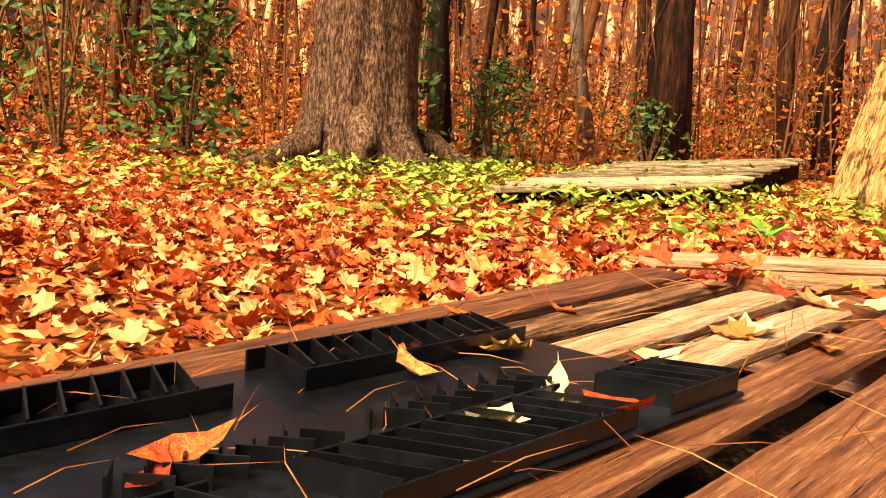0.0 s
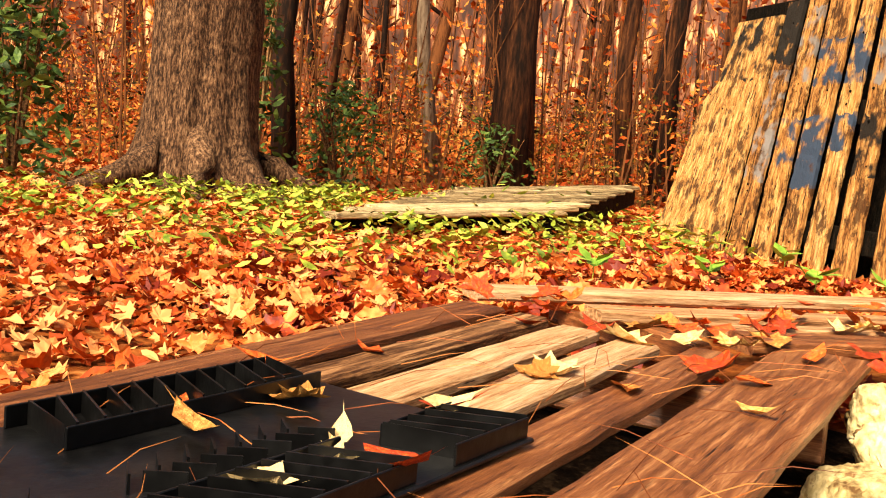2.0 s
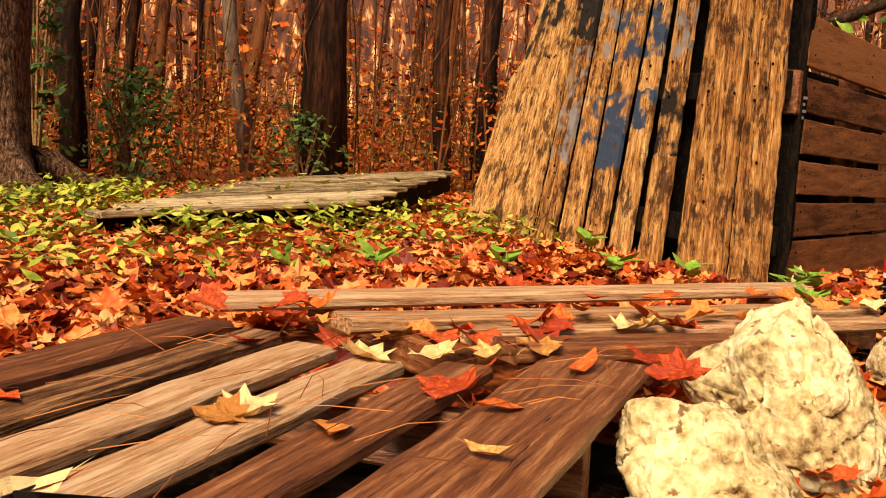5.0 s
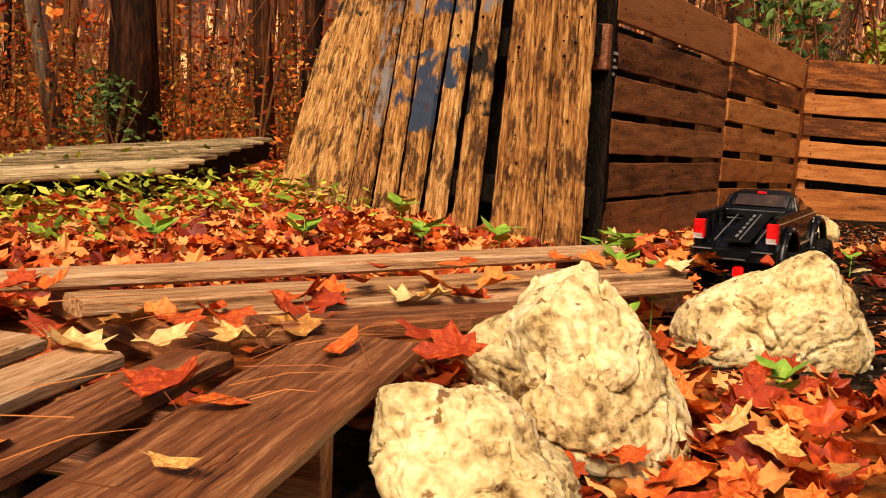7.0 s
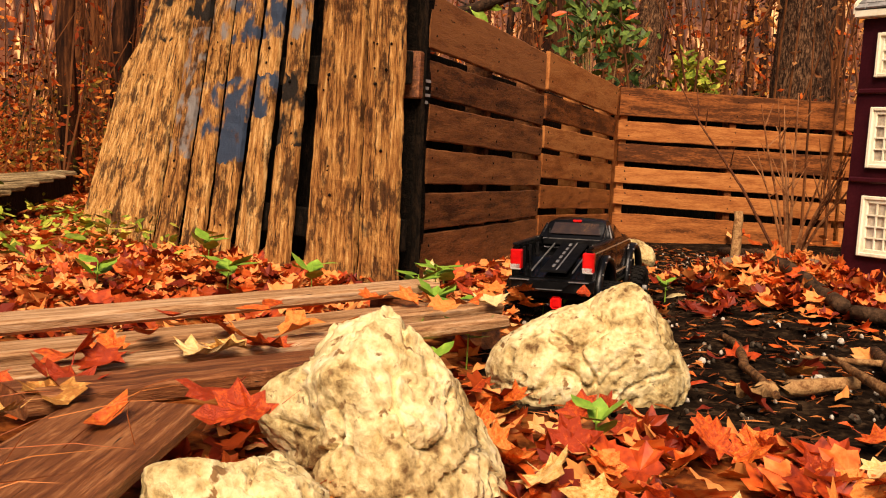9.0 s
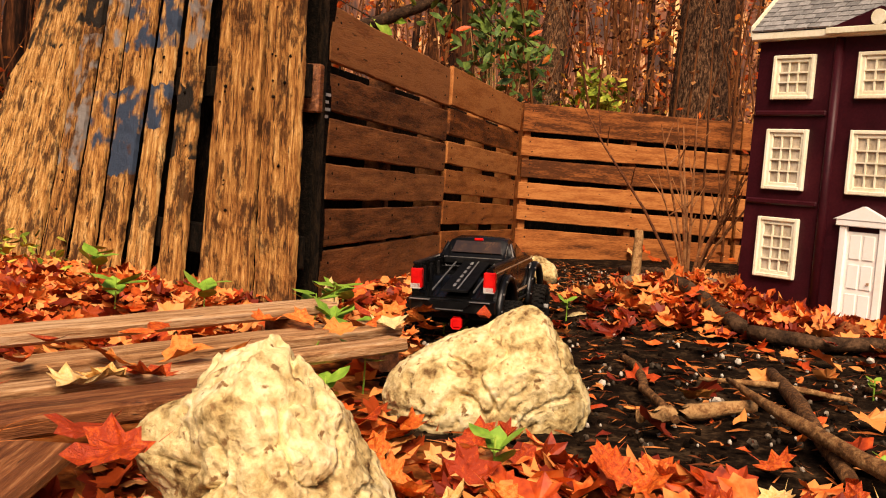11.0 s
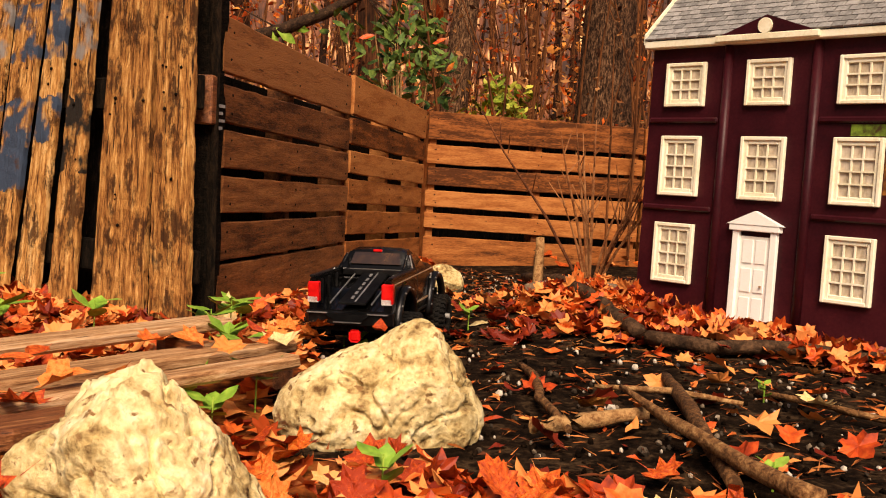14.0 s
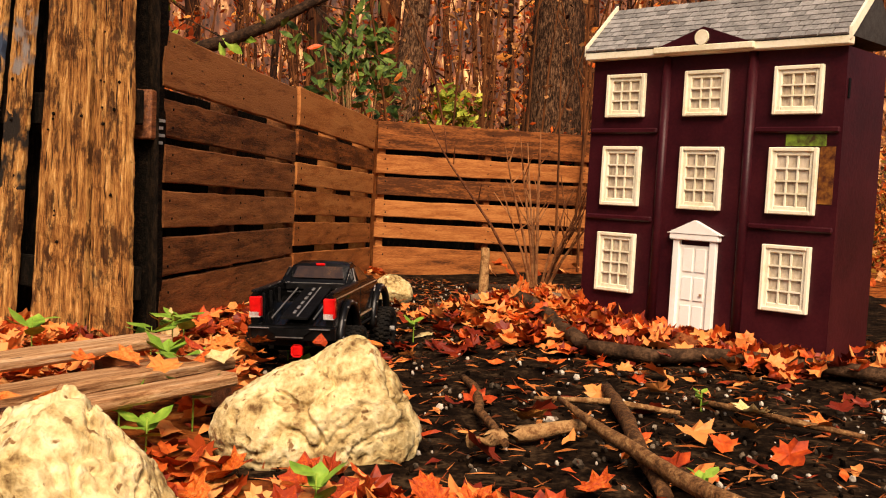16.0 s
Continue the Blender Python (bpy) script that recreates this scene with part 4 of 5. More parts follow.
# ---- trees ----
def big_tree():
    base = Vector((1.88, 4.61, -.1))
    t = root_of("oak_tree", Matrix.Translation(base), "large old oak trunk with furrowed bark and flaring roots", "tree")
    bm = bmesh.new()
    rings = []
    for i in range(46):
        z = 5.5 * (i / 45) ** 1.7
        r = .265 + .09 * math.exp(-z / .3) - .008 * z
        ring = []
        for k in range(56):
            a = 2 * math.pi * k / 56
            flare = .2 * math.exp(-z / .2) * max(0, math.cos(2.5 * a + .6)) ** 2
            rr = r + flare * .8 + .03 * noise.noise((math.cos(a) * 5, math.sin(a) * 5, z * 1.3)) + .022 * noise.noise((math.cos(a) * 16, math.sin(a) * 16, z * 3))
            ring.append(bm.verts.new((rr * math.cos(a) + .05 * z * .3, rr * math.sin(a), z)))
        rings.append(ring)
    for a, b in zip(rings, rings[1:]):
        for k in range(56):
            bm.faces.new((a[k], a[(k + 1) % 56], b[(k + 1) % 56], b[k]))
    part("trunk", bm, M["bark"], t, smooth=True)
    for k in range(5):
        bm = bmesh.new()
        a = k * 1.25 + .3
        tube(bm, [(0, 0, 4.2 + .15 * k), (math.cos(a) * .9, math.sin(a) * .9, 5.2), (math.cos(a) * 1.9, math.sin(a) * 1.9, 6.4)], [.16, .09, .02], 8)
        part("limb", bm, M["bark"], t, smooth=True)
    for ang, ln in ((195, .85), (240, .75), (280, .7), (325, .8)):
        bm = bmesh.new()
        c, s = math.cos(radians(ang)), math.sin(radians(ang))
        tube(bm, [(c * .2, s * .2, .36), (c * .36, s * .36, .2), (c * .62 * ln, s * .62 * ln, .13), (c * ln, s * ln, .05)], [.075, .075, .055, .025], 12, .1)
        part("root", bm, M["bark"], t, smooth=True)


big_tree()


def tree(x, y, r, h, mm, label, seed, leanx=0.0):
    rnd = random.Random(seed)
    t = root_of("woodland_tree", Matrix.Translation((x, y, ground_z(x, y) - .1)), label, "tree", "woodland trees")
    bm = bmesh.new()
    pts, rad = [], []
    lx, ly = leanx, rnd.uniform(-.03, .03)
    for k in range(8):
        z = h * k / 7
        pts.append((lx * z + .06 * rnd.uniform(-1, 1) * (k > 0), ly * z + .06 * rnd.uniform(-1, 1) * (k > 0), z))
        rad.append(r * (1.25 if k == 0 else 1 - .09 * k))
    tube(bm, pts, rad, 9, .12)
    part("trunk", bm, mm, t, smooth=True)
    for k in range(rnd.randint(4, 6)):
        bm = bmesh.new()
        i = rnd.randint(2, 6)
        a, e = rnd.uniform(0, 6.28), rnd.uniform(.4, 1.3)
        p = Vector(pts[i])
        tube(bm, [p, p + Vector((math.cos(a) * e, math.sin(a) * e, e * .5)) * .6, p + Vector((math.cos(a) * e * 1.1, math.sin(a) * e * 1.2, e))], [r * .3, r * .18, .006], 5)
        part("limb", bm, mm, t)


rnd = random.Random(21)
for k in range(190):
    a = radians(rnd.uniform(-22, 100))
    d = 7.5 + 24 * rnd.random() ** .8
    x, y = d * math.cos(a) - .5, d * math.sin(a)
    tree(x, y, (.025 + .1 * rnd.random() ** 2) * (1 if d < 15 else 1.3), rnd.uniform(6, 10), M["trunk"], "bare slender woodland tree trunk", 300 + k, rnd.uniform(-.11, .11))
tree(4.33, 4.75, .14, 8, M["trunk"], "dark upright woodland trunk", 901)
tree(3.1, 5.57, .075, 7, M["trunk"], "dark slender woodland trunk", 902)
tree(3.64, 5.91, .035, 6, M["trunk"], "thin young woodland trunk", 903, .03)
tree(4.89, 6.03, .06, 7, M["pale_trunk"], "pale leaning woodland trunk", 904, -.2)
tree(5.45, 4.64, .06, 8, M["trunk"], "slender upright woodland trunk", 908)
tree(6.02, 4.71, .08, 8, M["trunk"], "dark upright woodland trunk", 909)
tree(7.8, 2.1, .09, 8, M["trunk"], "dark woodland trunk behind the fence", 905)
tree(8.2, 1.5, .12, 8, M["bark"], "large woodland trunk behind the fence", 906)
tree(7.6, .3, .21, 8, M["bark"], "thick woodland trunk behind the fence", 907)


# ---- leaves: clumps and litter ----
OUT = {
    "maple": [(0, -.42), (.1, -.27), (.3, -.3), (.3, -.12), (.5, -.02), (.38, .1), (.4, .3), (.2, .26), (.15, .4), (0, .58), (-.15, .4), (-.2, .26), (-.4, .3), (-.38, .1), (-.5, -.02), (-.3, -.12), (-.3, -.3), (-.1, -.27)],
    "tiny": [(0, -.5), (.22, 0), (0, .5), (-.22, 0)],
    "oval": [(0, -.5), (.14, -.28), (.2, 0), (.14, .26), (0, .52), (-.14, .26), (-.2, 0), (-.14, -.28)],
}


def leaf_geo(kind, curl, rnd):
    """Points and faces of one curled leaf, one unit long."""
    o = OUT[kind]
    f1, f2 = rnd.uniform(.3, 1.2) * curl, rnd.uniform(-.6, 1.0) * curl
    bend = lambda x, y: f1 * x * x * 1.3 + f2 * y * y * .8 + .05 * curl * math.sin(9 * x + 7 * y)
    v = [(0, -.02, bend(0, 0))] + [(x, y, bend(x, y) + rnd.uniform(-.05, .08) * curl) for x, y in o]
    n = len(o)
    return v, [(0, 1 + k, 1 + (k + 1) % n) for k in range(n)]


def scatter(name, count, sampler, size, kind, material, label, category, seed, curl=.6, tilt=28):
    rnd = random.Random(seed)
    protos = [leaf_geo(kind, curl, rnd) for _ in range(8)]
    verts, faces = [], []
    arr = [np.array(v) for v, _ in protos]
    for i in range(count):
        s = sampler(rnd)
        if s is None:
            continue
        x, y, z, tl = s
        k = rnd.randrange(8)
        sc = rnd.uniform(*size)
        m = np.array(Euler((radians(rnd.uniform(-tl, tl)), radians(rnd.uniform(-tl, tl)), rnd.uniform(0, 6.283))).to_matrix()) * sc
        b = len(verts)
        verts.extend((arr[k] @ m.T + (x, y, z)).tolist())
        faces.extend([(b + p, b + q, b + r) for p, q, r in protos[k][1]])
    ob = raw(name, verts, faces, material)
    return tagged(ob, label, category, kind="stuff")


def on_deck(x, y):
    a, n = x * .953 + y * .304, -x * .304 + y * .953
    return -1.35 < a < .9 and .33 < n < 1.1 or (a <= 1.05 and .33 < n < .51)


def is_soil(x, y):
    edge = .12 * noise.noise((x * 2.5, y * 2.5, 1))
    return x > 1.45 + edge and x < 5.9 and y < .28 * (x - 1.2) + .42 + edge and y < 1.02


def low_pallet(x, y):
    return .7 < x < 2.2 and 1.20 - .39 * x < y < 1.76 - .37 * x


def litter_near(r):
    x, y = r.uniform(.2, 3.3), r.uniform(-.9, 2.3)
    if 2.0 < x < 3.1 and .3 < y < .95 and r.random() > .1 or 1.6 < x <= 2.0 and .5 < y < .95 and r.random() > .4:
        return None
    if low_pallet(x, y) and r.random() > .12:
        return None
    if on_deck(x, y) or (is_soil(x, y) and r.random() > .05):
        return None
    if x < 1.0 and y < .5 and r.random() < .6:
        return None
    return x, y, ground_z(x, y) + r.uniform(.004, .03), 34


def litter_mid(r):
    a, d = radians(r.uniform(8, 100)), 1.6 + 5.4 * r.random() ** .7
    x, y = d * math.cos(a) - .7, d * math.sin(a)
    if on_deck(x, y) or is_soil(x, y) or low_pallet(x, y):
        return None
    return x, y, ground_z(x, y) + r.uniform(.0, .035), 34


def litter_wood(r):
    a, d = radians(r.uniform(-20, 105)), 6 + 18 * r.random() ** .8
    x, y = d * math.cos(a) - .5, d * math.sin(a)
    return x, y, ground_z(x, y) + r.uniform(.0, .08), 45


def litter_yard(r):
    x, y = r.gauss(3.3, .5), r.gauss(-.05, .25)
    if not (2.7 < x < 5):
        return None
    return x, y, ground_z(x, y) + r.uniform(.0, .03), 34


scatter("leaf_litter", 3800, litter_near, (.05, .10), "maple", M["litter"], "red and tan maple leaves strewn beside the rocks", "leaves", 31, .8)
scatter("leaf_litter", 2300, lambda r: (lambda x, y: None if on_deck(x, y) or low_pallet(x, y) else (x, y, ground_z(x, y) + r.uniform(0, .035), 34))(r.uniform(-1.8, .7), r.uniform(.75, 3.0)), (.032, .065), "maple", M["litter_far"], "orange fallen maple leaves along the deck", "leaves", 37, 1.0)
scatter("leaf_litter", 2300, lambda r: (lambda x, y: None if on_deck(x, y) or low_pallet(x, y) else (x, y, ground_z(x, y) + r.uniform(0, .035), 34))(r.uniform(-1.8, .7), r.uniform(.75, 3.0)), (.032, .065), "oval", M["litter_far"], "orange fallen oval leaves along the deck", "leaves", 38, 1.0)
scatter("leaf_litter", 11000, litter_mid, (.032, .065), "oval", M["litter_far"], "orange fallen leaves carpeting the woodland edge", "leaves", 32, .8)
scatter("leaf_litter", 8500, litter_mid, (.035, .07), "maple", M["litter_far"], "orange fallen maple leaves carpeting the woodland edge", "leaves", 33, .8)
scatter("leaf_litter", 9000, litter_wood, (.08, .15), "oval", M["litter_far"], "brown leaves over the forest floor", "leaves", 34, .8)
scatter("leaf_litter", 900, litter_yard, (.05, .085), "maple", M["litter"], "dry orange leaves heaped beside the toy house", "leaves", 35, .9)
scatter("leaf_litter", 520, lambda r: (lambda x, y: (x, y, ground_z(x, y) + .008, 20))(r.uniform(1.6, 5.2), r.uniform(-.9, 1.0)), (.02, .06), "oval", M["litter"], "scattered leaf scraps on black soil", "leaves", 36, .8)


def litter_house(r):
    """Leaves blown against the front and the side of the toy house."""
    u, w = r.uniform(-.25, 1.25), -abs(r.gauss(0, .09)) - .015
    if u > .82:
        w = r.uniform(-.1, .3)
    p = HM @ Vector((u, w, 0))
    return p.x, p.y, ground_z(p.x, p.y) + r.uniform(.005, .05), 45


scatter("leaf_litter", 420, litter_house, (.04, .085), "maple", M["litter"], "orange leaves drifted against the toy house", "leaves", 39, .9)


def clump(cx, cy, rx, h, z0=0.0):
    def f(r):
        a, q = r.uniform(0, 6.28), r.random() ** .6
        z = r.random() ** .8
        k = rx * q * (1 - .55 * z) * (1 + .5 * noise.noise((a * 1.5, z * 4, cx)))
        x, y = cx + k * math.cos(a), cy + k * math.sin(a)
        return x, y, ground_z(cx, cy) + z0 + z * h * (1 + .4 * noise.noise((a * 2, 1, cy))), 70
    return f


def shrub(x, y, rx, h, n, size, mm, label, seed, z0=0.0):
    t = root_of("shrub", Matrix.Translation((x, y, ground_z(x, y))), label, "shrub")
    r = random.Random(seed)
    protos = [leaf_geo("oval", .5, r) for _ in range(6)]
    f = clump(x, y, rx, h, z0)
    verts, faces = [], []
    for _ in range(n):
        px, py, pz, tl = f(r)
        v, fc = protos[r.randrange(6)]
        sc = r.uniform(*size)
        m = pose(px - x, py - y, pz - ground_z(x, y), r.uniform(-tl, tl), r.uniform(-tl, tl), r.uniform(0, 360)) @ Matrix.Diagonal((sc, sc, sc, 1))
        b = len(verts)
        verts += [tuple(m @ Vector(p)) for p in v]
        faces += [tuple(b + q for q in tt) for tt in fc]
    o = raw("foliage", verts, faces, mm, t)
    bm = bmesh.new()
    for _ in range(7):
        a = r.uniform(0, 6.28)
        k = rx * r.uniform(.2, .7)
        tube(bm, [(0, 0, -.03), (k * .5 * math.cos(a), k * .5 * math.sin(a), (z0 + h) * .45), (k * math.cos(a), k * math.sin(a), (z0 + h) * .9)], [.012, .008, .003], 5)
    part("stem", bm, M["twig"], t)
    return t


shrub(3.02, 4.93, .36, .62, 620, (.03, .07), M["shrub"], "dark green leafy shrub at the woodland edge", 41)
shrub(4.15, 4.75, .32, .46, 480, (.03, .06), M["shrub"], "green leafy shrub behind the flat pallet", 42)
shrub(.5, 5.1, .9, 1.5, 900, (.04, .09), M["shrub"], "tall dark green shrub beside the oak", 43)
shrub(1.1, 5.0, .35, .9, 600, (.05, .09), M["shrub"], "green shrub beside the oak's roots", 44)
shrub(2.6, 5.2, .2, 1.9, 500, (.05, .09), M["shrub"], "climbing green leaves beside the oak trunk", 45)
shrub(-.3, 5.2, .6, .8, 700, (.05, .09), M["yellow_green"], "yellowing shrub at the woodland edge", 46)
shrub(-.9, 5.7, 1.1, 1.3, 1100, (.04, .09), M["brush"], "dull olive thicket at the woodland edge", 71)
shrub(.3, 6.2, 1.1, 1.7, 1100, (.04, .09), M["brush"], "dull olive thicket behind the oak", 72)
shrub(6.4, 1.45, .42, .6, 260, (.06, .13), M["shrub"], "evergreen leaves hanging over the fence", 47, .85)
shrub(7.4, 1.0, .4, .5, 300, (.06, .12), M["yellow_green"], "yellowing foliage behind the fence", 48, .6)


def overhanging_branch():
    """A crooked bough reaching in over the fence, with broad evergreen leaves."""
    t = root_of("overhanging_branch", Matrix.Translation((5.2, 2.2, 1.0)), "crooked mossy branch with broad evergreen leaves above the fence", "branch")
    r = random.Random(61)
    bm = bmesh.new()
    bough = [(0, .45, -.35), (0, .05, 0), (.02, -.33, .11), (.05, -.55, .2), (.08, -.75, .32), (.1, -1.3, .55)]
    tube(bm, bough, [.045, .04, .036, .03, .026, .012], 8, .3)
    part("bough", bm, M["root"], t, smooth=True)
    for at, n, size in (((0, -.1, .22), 9, .15), ((0, -.3, .10), 6, .13), ((.1, -.68, .17), 12, .09), ((.1, -.9, .12), 14, .085), ((.1, -1.02, .02), 16, .08), ((.1, -1.2, -.02), 14, .07), ((.1, -.98, .28), 8, .09)):
        bm = bmesh.new()
        tube(bm, [bough[2] if size > .1 else bough[4], at], [.006, .003], 5)
        part("twig", bm, M["root"], t)
        for k in range(n):
            v, f = leaf_geo("oval", .4, r)
            m = Matrix.Translation(Vector(at) + Vector((r.gauss(0, .05), r.gauss(0, size * .8), r.gauss(0, size * .55)))) @ pose(0, 0, 0, r.uniform(20, 110), r.uniform(-60, 60), r.uniform(0, 360)) @ Matrix.Diagonal((size, size, size, 1))
            raw("leaf", [tuple(m @ Vector(p)) for p in v], f, M["green" if size > .1 else ("leaf_red" if r.random() < .12 else "shrub")], t)


overhanging_branch()


def under_sampler(r):
    a, d = radians(r.uniform(-22, 105)), 6.6 + 15 * r.random() ** 1.1
    x, y = d * math.cos(a) - .5, d * math.sin(a)
    n = noise.noise((x * .6, y * .6, 2))
    h = max(.12, .42 + .7 * n) * (1 + .05 * d)
    return x, y, ground_z(x, y) + h * r.random() ** 1.3, 80


def canopy_sampler(r):
    a, d = radians(r.uniform(-22, 105)), 12 + 20 * r.random()
    x, y = d * math.cos(a) - .5, d * math.sin(a)
    n = noise.noise((x * .35, y * .35, 9))
    if n < -.15:
        return None
    return x, y, ground_z(x, y) + .8 + 7 * r.random(), 80


scatter("undergrowth", 90000, under_sampler, (.025, .068), "tiny", M["under"], "dense red-brown autumn undergrowth", "undergrowth", 51, .5)
scatter("undergrowth", 52000, under_sampler, (.025, .068), "tiny", M["brush"], "dull green brush among the trees", "undergrowth", 52, .5)
scatter("far_foliage", 36000, canopy_sampler, (.10, .24), "tiny", M["under"], "orange autumn foliage deep in the wood", "foliage", 53, .5)


def thicket_sampler(r):
    a, d = radians(r.uniform(-14, 30)), 7.4 + 7 * r.random()
    x, y = d * math.cos(a) - .5, d * math.sin(a)
    if noise.noise((x * .9, y * .9, 6)) < -.1:
        return None
    return x, y, ground_z(x, y) + .4 + 2.4 * r.random() ** 1.2, 80


scatter("thicket", 17000, thicket_sampler, (.03, .08), "tiny", M["thicket"], "brown tangled thicket behind the fence", "undergrowth", 55, .5)


def on_flat(x, y):
    t = (y - 2.9) / .75
    return 0 < t < 1.05 and 1.45 + 1.6 * t < x < 2.7 + 1.5 * t


def weeds(r):
    x, y = r.gauss(2.0, .95), r.gauss(2.75, .55)
    if r.random() < .45:
        x, y = r.gauss(1.7, .8), r.gauss(3.7, .3)
    if on_deck(x, y) or y < 1.75 or (on_flat(x, y) and r.random() > .1):
        return None
    if noise.noise((x * 2.6, y * 2.6, 4)) < -.05:
        return None
    return x, y, ground_z(x, y) + (.12 if on_flat(x, y) else .03) + .09 * r.random(), 40


scatter("weeds", 7000, weeds, (.025, .06), "oval", M["yellow_green"], "low yellow-green weeds among fallen leaves", "weeds", 54, .4)

# thin stems of the brush
bm = bmesh.new()
rnd = random.Random(77)
for k in range(1000):
    a, d = radians(rnd.uniform(-20, 104)), 6.3 + 9 * rnd.random()
    x, y = d * math.cos(a) - .5, d * math.sin(a)
    z = ground_z(x, y) - .03
    h = rnd.uniform(.5, 3.2)
    u, w = rnd.uniform(-.35, .35) * h, rnd.uniform(-.35, .35) * h
    tube(bm, [(x, y, z), (x + u * .4, y + w * .4, z + h * .55), (x + u, y + w, z + h)], [.009, .006, .002], 4)
ob = finish("brush_stems", bm, M["trunk"])
tagged(ob, "tangle of thin bare brush stems", "brush", kind="stuff")


# ---- backdrop of distant wood ----
def backdrop():
    m = bpy.data.materials.new("distant_wood_glow")
    m.use_nodes = True
    N, L = m.node_tree.nodes, m.node_tree.links
    tc, mp, n1 = N.new("ShaderNodeTexCoord"), N.new("ShaderNodeMapping"), N.new("ShaderNodeTexNoise")
    mp.inputs["Scale"].default_value = (3.2, 3.2, .9)
    L.new(tc.outputs["Object"], mp.inputs[0])
    L.new(mp.outputs[0], n1.inputs["Vector"])
    n1.inputs["Scale"].default_value, n1.inputs["Detail"].default_value = 1.1, 7
    r = N.new("ShaderNodeValToRGB")
    e = r.color_ramp.elements
    # hazy light between the far trunks is painted into these colours
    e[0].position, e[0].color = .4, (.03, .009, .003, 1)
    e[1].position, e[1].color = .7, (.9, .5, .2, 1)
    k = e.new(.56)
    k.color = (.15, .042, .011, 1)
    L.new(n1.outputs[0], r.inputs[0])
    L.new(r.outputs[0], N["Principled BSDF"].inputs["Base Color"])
    # the sheet emits its own colour so the far wood looks lit
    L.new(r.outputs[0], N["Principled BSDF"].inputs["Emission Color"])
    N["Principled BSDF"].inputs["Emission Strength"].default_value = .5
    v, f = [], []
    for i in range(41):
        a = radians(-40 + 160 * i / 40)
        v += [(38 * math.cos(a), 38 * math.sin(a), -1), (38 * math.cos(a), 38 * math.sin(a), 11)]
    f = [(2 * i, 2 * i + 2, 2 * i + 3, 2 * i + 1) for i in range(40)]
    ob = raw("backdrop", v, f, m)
    tagged(ob, "self-lit backdrop painted as the hazy orange distance of the autumn wood", "backdrop", kind="structure")


backdrop()

# ---- yard: roots, sticks, bare bush, pebbles, seedlings ----
def stick(name, pts, rad, mm, label, cat, sides=8):
    bm = bmesh.new()
    P = []
    R = []
    for i in range(len(pts) - 1):
        for k in range(4):
            t = k / 4
            P.append(Vector(pts[i]).lerp(Vector(pts[i + 1]), t) + Vector((random.uniform(-1, 1), random.uniform(-1, 1), random.uniform(-.4, .4))) * rad[i] * .25)
            R.append(rad[i] + (rad[i + 1] - rad[i]) * t)
    P.append(Vector(pts[-1]))
    R.append(rad[-1])
    tube(bm, P, R, sides, .2)
    ob = finish(name, bm, M[mm], smooth=True)
    return tagged(ob, label, cat)


stick("root", [(3.45, .33, .07), (3.28, .2, .085), (3.1, .09, .065), (2.88, 0, .03), (2.72, -.09, .005), (2.66, -.25, 0), (2.70, -.42, .005), (2.66, -.6, .005), (2.52, -.85, 0), (2.45, -1.3, -.01)], [.016, .019, .021, .021, .02, .019, .018, .018, .018, .016], "root", "thick dark crooked root snaking across the soil", "root", 10)
stick("stump", [(3.30, .275, .02), (3.30, .272, .12), (3.31, .27, .215)], [.017, .016, .013], "twig", "short broken sapling stump", "stump")
stick("branch", [(2.33, -.13, -.03), (2.0, -.165, -.02), (1.74, -.19, -.03), (1.5, -.22, -.035)], [.013, .016, .015, .013], "twig", "fallen brown stick lying on the soil", "stick")
stick("branch", [(1.96, -.04, .01), (1.74, -.13, .0), (1.52, -.24, -.01), (1.38, -.32, -.01)], [.005, .011, .014, .015], "twig", "fallen brown branch crossing another stick", "stick")
stick("branch", [(1.72, .10, -.03), (1.83, .0, -.03), (1.88, -.09, -.02)], [.014, .015, .012], "twig", "pale peeled stick half buried in soil", "stick")
stick("branch", [(2.36, .2, -.035), (2.2, .15, -.03), (2.0, .12, -.035), (1.75, .042, -.035)], [.008, .011, .01, .007], "twig", "thin dark stick on the soil", "stick")
stick("branch", [(2.15, .02, -.03), (2.12, -.14, -.02), (2.1, -.28, -.03)], [.005, .007, .005], "twig", "thin dark stick on the soil", "stick")
stick("branch", [(2.25, -.32, -.03), (2.08, -.46, -.02), (2.0, -.62, -.03)], [.006, .008, .005], "twig", "thin dark stick on the soil", "stick")
stick("branch", [(3.35, .02, .05), (3.3, .18, .06), (3.25, .3, .05)], [.03, .035, .02], "pale_trunk", "pale mossy log end among leaves", "log")

bush = root_of("bare_bush", Matrix.Translation((3.62, .12, .03)), "bare reddish-brown bush with many thin stems", "bush")
rnd = random.Random(12)
for k in range(13):
    a, h = rnd.uniform(2.6, 6.8), rnd.uniform(.3, .62)
    sp = rnd.uniform(.08, .3)
    dx, dy = sp * math.cos(a) * .6, sp * math.sin(a)
    if k == 0:
        dx, dy, h = 0, .42, .62
    bm = bmesh.new()
    q = [(0, 0, -.04), (dx * .35, dy * .4, h * .4), (dx * .75, dy * .78, h * .75), (dx, dy, h)]
    tube(bm, q, [.006, .005, .0035, .0015], 6)
    for j in range(3):
        p = Vector(q[1]).lerp(Vector(q[3]), rnd.uniform(.1, .8))
        tube(bm, [p, p + Vector((rnd.uniform(-.06, .06), rnd.uniform(-.07, .07), rnd.uniform(.05, .12)))], [.003, .0015], 4)
    part("stem", bm, M["bush_stem"], bush)


